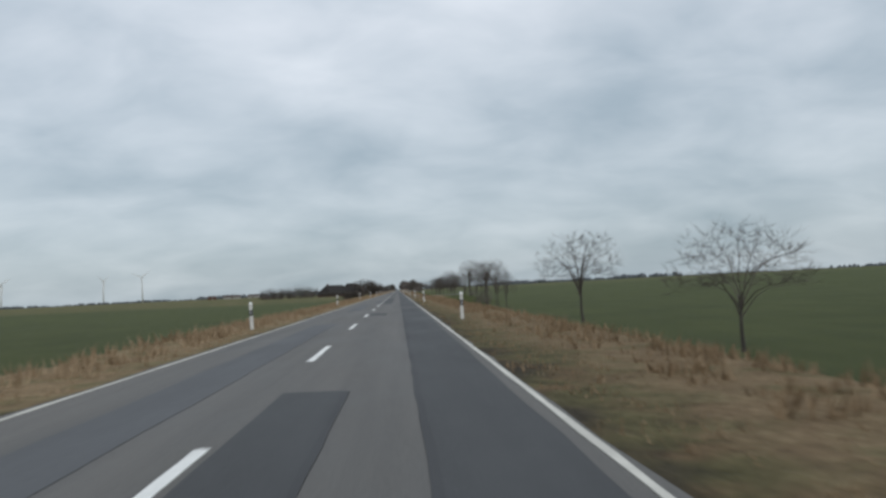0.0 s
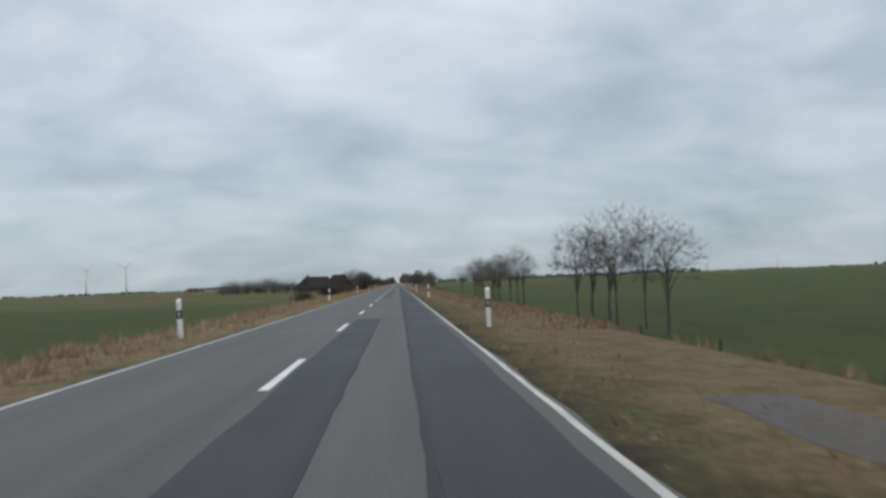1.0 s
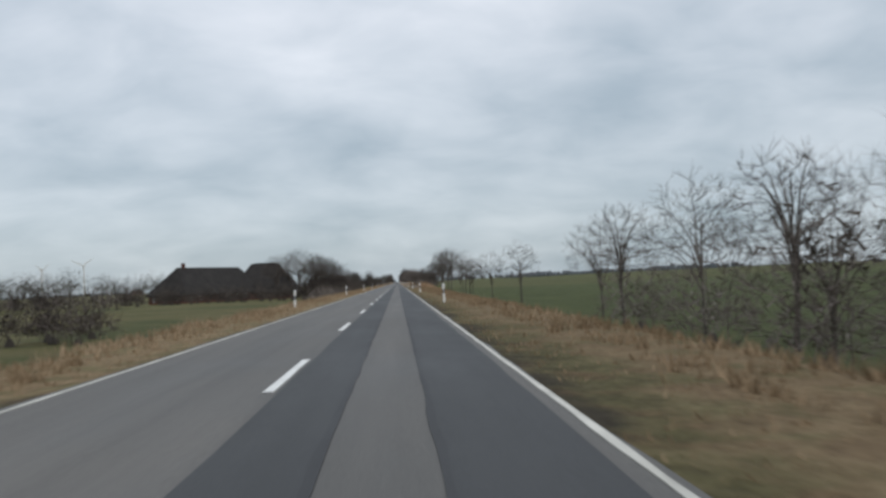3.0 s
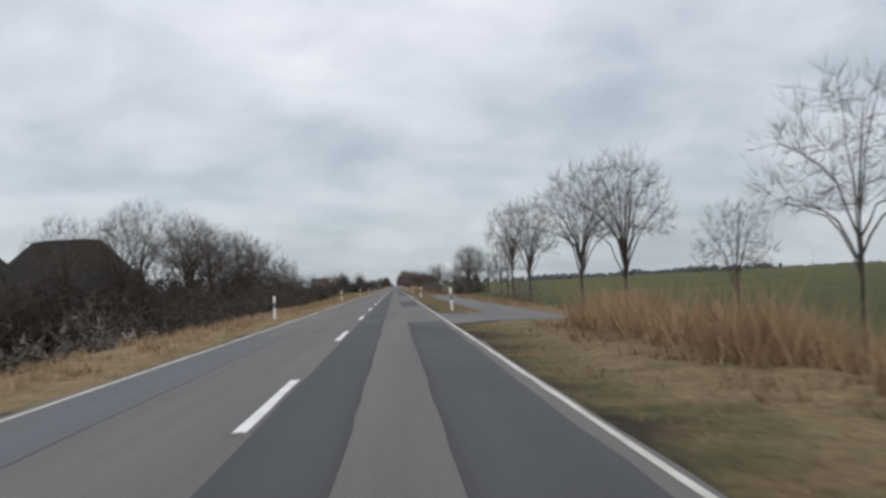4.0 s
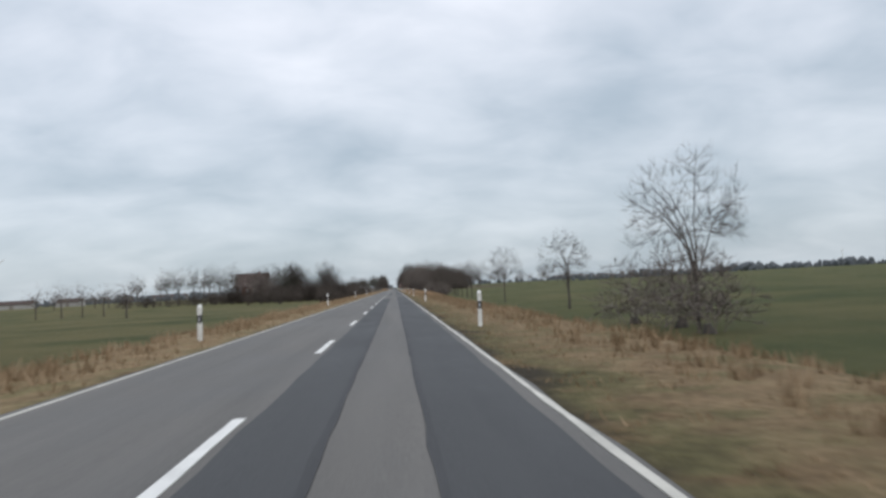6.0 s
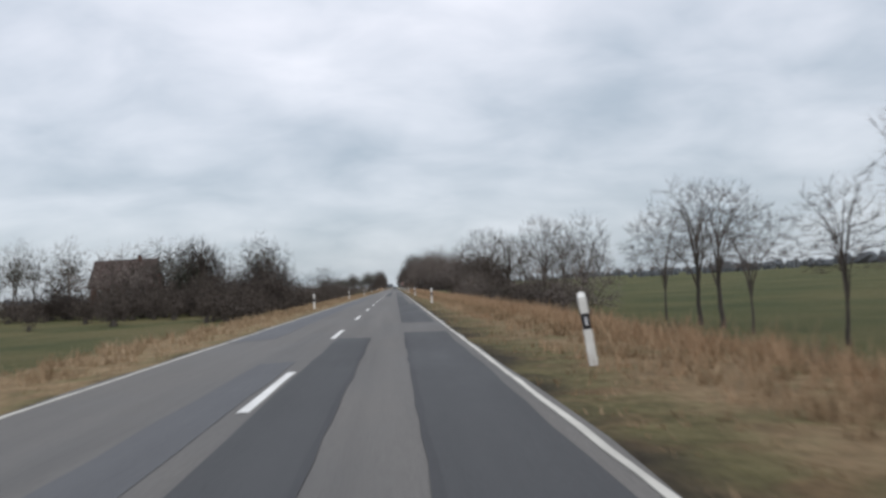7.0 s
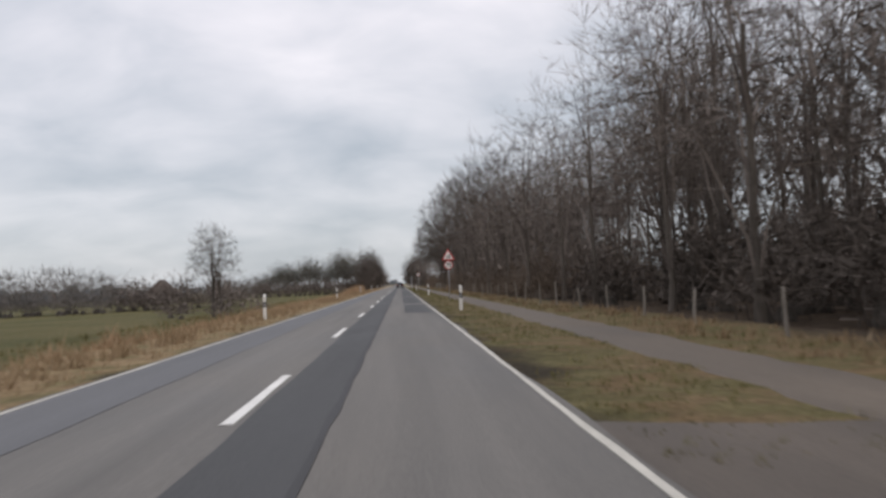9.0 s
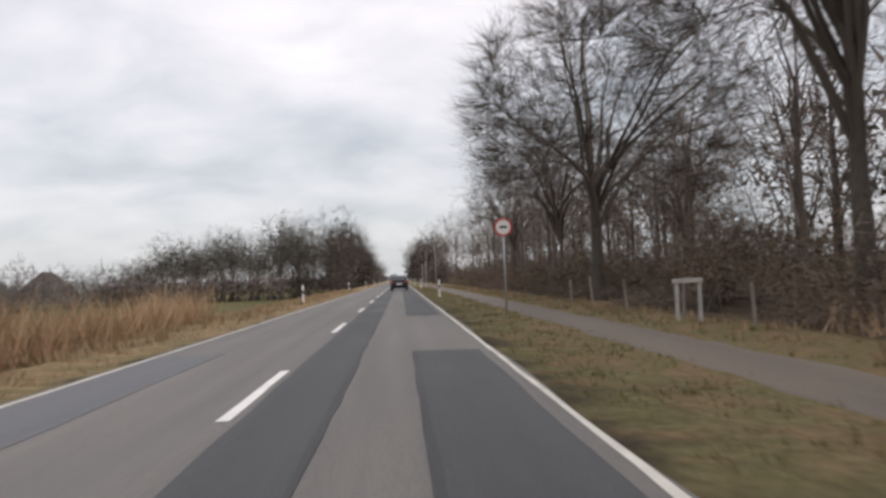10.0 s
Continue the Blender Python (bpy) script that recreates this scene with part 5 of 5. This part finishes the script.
farmhouse(-53, 741, 13, 36, 2.3, 10.2, "long low farmhouse with a steep dark thatched roof", turn=-26.6)


def barn(x, y):
    ob = thing("barn", x, y, gz(x, y) - 0.1, "big old thatched barn, its dark roof reaching low", "barn")
    part("wall", Shape().box(-9.4, 9.4, -9.4, 9.4, -0.3, 2.4), M_BRICK, ob, "dark brick walls")
    part("roof", hipped(-10.2, 10.2, -10.2, 10.2, 2.0, 11.4, 6.0, 9.9), M_THATCH, ob, "steep dark thatched roof")
    part("barn_door", Shape().box(9.3, 9.52, -1.8, 1.8, 0, 2.3, 0.03), M_WOOD, ob, "wide wooden barn door")
    for k in (-6, 6):
        window(ob, k, -9.4, 0.8, 1.0, 1.0, "y")
    return ob


barn(-39.5, 758)


def brick_house(x, y):
    ob = thing("brick_house", x, y, gz(x, y) - 0.1, "red brick house with a tiled gable roof among trees", "house")
    w, l, e, r = 6.4, 4.6, 6.4, 11.6
    part("wall", Shape().box(-w, w, -l, l, -0.3, e), M_BRICK, ob)
    for sx in (-w, w - 0.25):
        part("gable", Shape().loft([[(sx, -l, e), (sx, l, e), (sx, 0, r - 0.25)], [(sx + 0.25, -l, e), (sx + 0.25, l, e), (sx + 0.25, 0, r - 0.25)]]), M_BRICK, ob)
    roof = Shape()
    for s in (-1, 1):
        roof.loft([[(-w - 0.4, s * (l + 0.5), e - 0.5), (w + 0.4, s * (l + 0.5), e - 0.5), (w + 0.4, 0, r), (-w - 0.4, 0, r)],
                   [(-w - 0.4, s * (l + 0.5), e - 0.25), (w + 0.4, s * (l + 0.5), e - 0.25), (w + 0.4, 0, r + 0.22), (-w - 0.4, 0, r + 0.22)]])
    top = part("roof", roof, M_TILE, ob, "brown tiled roof")
    part("chimney", Shape().box(2.5, 3.3, -0.4, 0.4, r - 0.8, r + 1.0, 0.05), M_BRICK, top)
    for zz in (1.0, 3.9):
        for k in (-4.4, -1.5, 1.5, 4.4):
            window(ob, k, -l, zz, 1.1, 1.5, "y")
        for k in (-2, 2):
            window(ob, w, k, zz, 1.1, 1.5, "x")
    part("door", Shape().box(-0.55, 0.55, -l - 0.06, -l + 0.05, 0, 2.1, 0.02), M_WOOD, ob)
    return ob


brick_house(-56.5, 1316)
farmhouse(-111, 1862, 10, 14, 3.0, 9.0, "small distant barn with a red-brown roof", False, roof=M_TILE, name="barn")

# ---- wind turbines on the horizon ----


def turbine():
    ob = thing("wind_turbine", -794, 2700, gz(-794, 2700), "pale grey three-bladed wind turbine far across the fields", "wind turbine", "distant wind turbines")
    part("tower", Shape().tube([(0, 0, -1), (0, 0, 40), (0, 0, 77)], [2.4, 1.9, 1.4], 12), M_WHITE, ob, smooth=True)
    part("nacelle", Shape().box(-1.7, 1.7, -3.5, 5.5, 76.2, 79.8, 0.5), M_WHITE, ob)
    part("hub", Shape().tube([(0, -3.4, 78), (0, -5.2, 78), (0, -6.0, 78)], [1.7, 1.4, 0.3], 10), M_WHITE, ob)
    for k in range(3):
        a = radians(35 + 120 * k)
        c, s = math.cos(a), math.sin(a)
        blade = Shape().loft([[(c * d - s * h * w, -5 + 0.25 * v, 78 + s * d + c * h * w) for h, v in ((-0.5, 0), (0, -1), (0.5, 0), (0, 1))] for d, w in ((1.2, 1.4), (7, 2.9), (20, 2.0), (34, 0.5))])
        part("blade", blade, M_WHITE, ob)
    return ob


mill = turbine()
for x, y, turn in ((-980, 2897, 68), (-1250, 2760, 52), (-1900, 3900, 60), (2300, 5200, 65)):
    copy_thing(mill, at(x, y, gz(x, y), turn))

# ---- far farm buildings ----


def far_building(x, y, wide, deep, eaves, ridge, turn, wall, label):
    ob = thing("farm_building", x, y, gz(x, y), label, "building", turn=turn)
    w, l = wide / 2, deep / 2
    part("wall", Shape().loft([[(px, -l, -0.5), (px, l, -0.5), (px, l, eaves), (px, 0, ridge), (px, -l, eaves)] for px in (-w, w)]), wall, ob)
    for s in (-1, 1):
        part("roof", Shape().loft([[(px, s * (l + 0.5), eaves - 0.4), (px, 0, ridge + 0.05), (px, 0, ridge + 0.35), (px, s * (l + 0.5), eaves - 0.1)] for px in (-w - 0.5, w + 0.5)]), M_TILE, ob)
    part("door", Shape().box(-1.6, 1.6, -l - 0.08, -l + 0.05, -0.2, min(3.2, eaves - 0.4)), M_WOOD, ob)
    return ob


for x, y, wide, turn, wall, label in ((-330, 1722, 34, 12, M_POSTPAINT, "long pale farm building far across the fields"), (-292, 1752, 22, -8, M_POSTPAINT, "long pale farm building far across the fields"),
                                      (-372, 1735, 16, 20, M_BRICK, "red-brown farm building far across the fields"), (-262, 1976, 40, 5, M_POSTPAINT, "long pale farm building far across the fields"),
                                      (-222, 1992, 18, -10, M_BRICK, "red-brown farm building far across the fields")):
    far_building(x, y, wide, 12, 4.2, 7.0, turn, wall, label)

# ---- far woods on the horizon ----


def far_wood(x0, y0, x1, y1, high, deep, seed):
    """A distant belt of bare woods: many small uneven clumps."""
    r = random.Random(seed)
    s = Shape()
    n = int(math.hypot(x1 - x0, y1 - y0) / (high * 0.3))
    for i in range(n):
        f = (i + r.random()) / n
        cx, cy = x0 + (x1 - x0) * f + r.uniform(-deep, deep), y0 + (y1 - y0) * f + r.uniform(-deep, deep)
        h = high * (0.45 + 0.3 * math.sin(f * 37 + seed) * math.sin(f * 11) + 0.35 * r.random())
        w = h * r.uniform(0.3, 0.7)
        z = gz(cx, cy)
        rings = []
        for zz, k in ((-0.5, 0.9), (h * 0.35, 1.0), (h * 0.75, 0.85), (h * 0.95, 0.5), (h, 0.1)):
            rings.append([(cx + math.cos(6.283 * j / 6) * w * k * r.uniform(0.6, 1.3), cy + math.sin(6.283 * j / 6) * w * k * r.uniform(0.6, 1.3), z + zz * r.uniform(0.9, 1.08)) for j in range(6)])
        s.loft(rings)
    return tagged(new("far_wood", mesh_of("far_wood", s, M_HAZEWOOD)), "bare woods on the horizon, distance haze put into their grey-blue colour", "trees", kind="stuff")


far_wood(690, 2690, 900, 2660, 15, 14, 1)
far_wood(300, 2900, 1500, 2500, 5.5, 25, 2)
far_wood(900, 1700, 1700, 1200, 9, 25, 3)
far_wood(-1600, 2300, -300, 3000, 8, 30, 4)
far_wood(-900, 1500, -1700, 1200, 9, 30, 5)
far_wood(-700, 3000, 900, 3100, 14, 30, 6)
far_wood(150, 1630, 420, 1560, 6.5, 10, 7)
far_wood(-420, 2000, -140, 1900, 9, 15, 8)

# ---- signs, posts and fence ----


def round_sign_face(parent, z, r=0.3):
    part("sign_border", Shape().disc(0, -0.075, z, r * 0.80, r, 0.014, 32), M_RED, parent, "red ring")
    part("sign_face", Shape().disc(0, -0.07, z, 0, r * 0.80, 0.012, 32), M_WHITE, parent)


def lettering(parent, text, z, size, material):
    c = bpy.data.curves.new("figures", "FONT")
    c.body, c.size, c.align_x, c.align_y, c.extrude, c.offset = text, size * U, "CENTER", "CENTER", 0.004 * U, 0.006 * U
    c.materials.append(material)
    ob = new("figures", c)
    ob.parent = parent
    ob.matrix_basis = pose(0, -0.08 * U, z * U, 90, 0, 0)
    return ob


def speed_sign(x, y, triangle):
    ob = thing("speed_sign", x, y, gz(x, y), "warning triangle above a round 70 speed limit sign on pole" if triangle else "round red-bordered traffic sign on a steel pole", "traffic sign")
    part("pole", Shape().tube([(0, 0, -0.3), (0, 0, 1.6), (0, 0, 3.35 if triangle else 3.1)], [0.032, 0.032, 0.032], 8), M_STEEL, ob, smooth=True)
    zc = 2.42 if triangle else 2.85
    round_sign_face(ob, zc)
    if triangle:
        lettering(ob, "70", zc, 0.34, M_BLACK)
        z0, w, h = 2.76, 0.45, 0.78

        def tri(k, y0, y1):
            mz = z0 + h / 3
            pts = [(-w, z0), (w, z0), (0, z0 + h)]
            return [[(px * k, yy, mz + (pz - mz) * k) for px, pz in pts] for yy in (y0, y1)]

        part("warning_border", Shape().loft(tri(1.0, -0.066, -0.055)), M_RED, ob, "red triangle border")
        part("warning_face", Shape().loft(tri(0.72, -0.074, -0.067)), M_WHITE, ob)
        part("pictogram", Shape().box(-0.13, -0.03, -0.080, -0.075, z0 + 0.14, z0 + 0.25).box(0.03, 0.12, -0.080, -0.075, z0 + 0.12, z0 + 0.38), M_BLACK, ob, "two dark bars")
    else:
        part("pictogram", Shape().box(-0.12, 0.12, -0.080, -0.0705, zc - 0.035, zc + 0.035), M_BLACK, ob, "dark bar")
    return ob


speed_sign(4.9, 1510.3, True)
speed_sign(5.0, 1612.3, False)
for y in (1696, 1712):
    p = thing("sign_pole", 4.9, y, gz(4.9, y), "plain grey steel pole beside the path", "pole")
    part("pole", Shape().tube([(0, 0, -0.3), (0, 0, 3.4)], [0.06, 0.05], 8), M_STEEL, p)


def finger_post(x, y):
    ob = thing("direction_sign", x, y, gz(x, y), "low pale direction sign with an arrow board on one post", "road sign")
    part("post", Shape().tube([(0, 0, -0.3), (0, 0, 1.38)], [0.05, 0.05], 10), M_POSTPAINT, ob, smooth=True)
    part("arrow_board", Shape().loft([[(x, y, z) for x, z in ((-0.80, 1.17), (-0.70, 1.11), (0.14, 1.11), (0.14, 1.23), (-0.70, 1.23))] for y in (-0.085, -0.058)]), M_POSTPAINT, ob, "pale arrow board")
    bars = Shape()
    for a, b in ((-0.55, -0.30), (-0.24, 0.02)):
        bars.box(a, b, -0.092, -0.086, 1.15, 1.19)
    part("writing", bars, M_TYRE, ob, "unreadable grey lettering")
    return ob


finger_post(-4.55, 1309.6)


def fence_post(high, label, group, wood):
    ob = thing("fence_post", 0, 0, 0, label, "fence post", group)
    part("post", Shape().tube([(0, 0, -0.3), (0.01, 0, high * 0.6), (0.0, 0.01, high - 0.04), (0, 0, high)], [0.042, 0.038, 0.036, 0.02], 7), wood, ob)
    return ob


frng = random.Random(21)
low_post = fence_post(0.75, "slim dark wooden fence post at the field edge", "field fence posts", M_BARK)
low_post.matrix_basis = at(9.0, 62, gz(9.0, 62))
for i in range(1, 42):
    y = 62 + 6.5 * i
    if 148 < y < 166:
        continue
    copy_thing(low_post, at(9.0 + frng.uniform(-0.1, 0.1), y, gz(9.0, y), frng.uniform(0, 360), 1, frng.uniform(0.85, 1.1)))
tall_post = fence_post(1.0, "pale weathered wooden fence post before the wood", "wood fence posts", M_WOOD)
tall_post.matrix_basis = at(8.7, 1459, gz(8.7, 1459))
for i in range(1, 36):
    y = 1459 + 4.6 * i
    copy_thing(tall_post, at(8.7 + frng.uniform(-0.15, 0.15), y, gz(8.7, y), frng.uniform(0, 360), 1, frng.uniform(0.85, 1.15)) @ pose(0, 0, 0, frng.uniform(-5, 5), frng.uniform(-5, 5), 0))

def barrier(x, y, turn):
    ob = thing("wooden_barrier", x, y, gz(x, y), "low weathered wooden barrier with one top rail", "barrier", turn=turn)
    for dx in (-0.3, 0.3):
        part("leg", Shape().box(dx - 0.04, dx + 0.04, -0.04, 0.04, -0.2, 0.92, 0.01), M_POSTPAINT, ob)
    part("rail", Shape().box(-0.38, 0.38, -0.06, 0.06, 0.92, 1.02, 0.015), M_POSTPAINT, ob)


barrier(8.42, 1604.6, 10)
barrier(9.2, 1462, 15)

def pole(x, y, high):
    ob = thing("pole", x, y, gz(x, y), "tall slim pale wooden pole beside the far path", "pole", "poles beside the path")
    part("shaft", Shape().tube([(0, 0, -0.4), (0, 0, high * 0.5), (0, 0, high)], [0.13, 0.11, 0.09], 10), M_WOOD, ob, smooth=True)
    part("cap", Shape().tube([(0, 0, high), (0, 0, high + 0.05), (0, 0, high + 0.12)], [0.12, 0.12, 0.02], 10), M_STEEL, ob, "metal cap")


pole(8.0, 1739, 7.2)
pole(8.0, 1789, 7.8)
pole(8.0, 1830, 7.6)

# ---- the dark car ahead ----


def car(x, y):
    ob = thing("car", x, y, crown(x) + 0.035, "dark hatchback seen from behind in the lane ahead", "car")
    half = 0.88

    def ring(yy, pts):
        return [(px, yy, pz) for px, pz in pts]

    def section(yy, w, z0, z1, k=0.9):
        return ring(yy, [(-w * k, z0), (w * k, z0), (w, z0 + 0.12), (w, z1 - 0.12), (w * k, z1), (-w * k, z1), (-w, z1 - 0.12), (-w, z0 + 0.12)])

    part("body", Shape().loft([section(0.0, half * 0.93, 0.32, 0.92), section(0.10, half, 0.24, 1.0), section(1.0, half, 0.20, 1.02), section(3.2, half, 0.20, 0.98), section(4.0, half * 0.96, 0.24, 0.86), section(4.2, half * 0.85, 0.32, 0.74)]), M_CARPAINT, ob, smooth=False)
    part("cabin", Shape().loft([ring(yy, [(-w, z0), (w, z0), (w * 0.82, z1), (-w * 0.82, z1)]) for yy, w, z0, z1 in ((0.05, 0.80, 0.95, 1.02), (0.45, 0.82, 0.98, 1.46), (1.9, 0.82, 0.98, 1.50), (2.9, 0.80, 0.96, 1.02))]), M_CARPAINT, ob)
    part("rear_window", Shape().loft([[(-0.62, 0.10, 1.05), (0.62, 0.10, 1.05), (0.55, 0.40, 1.40), (-0.55, 0.40, 1.40)], [(-0.62, 0.07, 1.07), (0.62, 0.07, 1.07), (0.55, 0.37, 1.42), (-0.55, 0.37, 1.42)]]), M_GLASS, ob)
    for sx in (-1, 1):
        part("tail_lamp", Shape().box(sx * 0.68 - 0.13, sx * 0.68 + 0.13, -0.03, 0.12, 0.74, 0.93, 0.02), M_TAIL, ob, "red tail lamp")
        for yy in (0.75, 3.3):
            tyre = part("tyre", Shape().tube([(sx * 0.66, yy, 0.31), (sx * 0.68, yy, 0.31), (sx * 0.85, yy, 0.31), (sx * 0.87, yy, 0.31)], [0.27, 0.31, 0.31, 0.27], 18), M_TYRE, ob)
            part("rim", Shape().tube([(sx * 0.865, yy, 0.31), (sx * 0.885, yy, 0.31)], [0.19, 0.17], 14), M_STEEL, tyre)
    part("bumper", Shape().box(-0.80, 0.80, -0.06, 0.10, 0.34, 0.56, 0.03), M_TYRE, ob)
    part("number_plate", Shape().box(-0.26, 0.26, -0.075, -0.06, 0.60, 0.71), M_WHITE, ob, "plain pale number plate")


car(1.42, 1669)
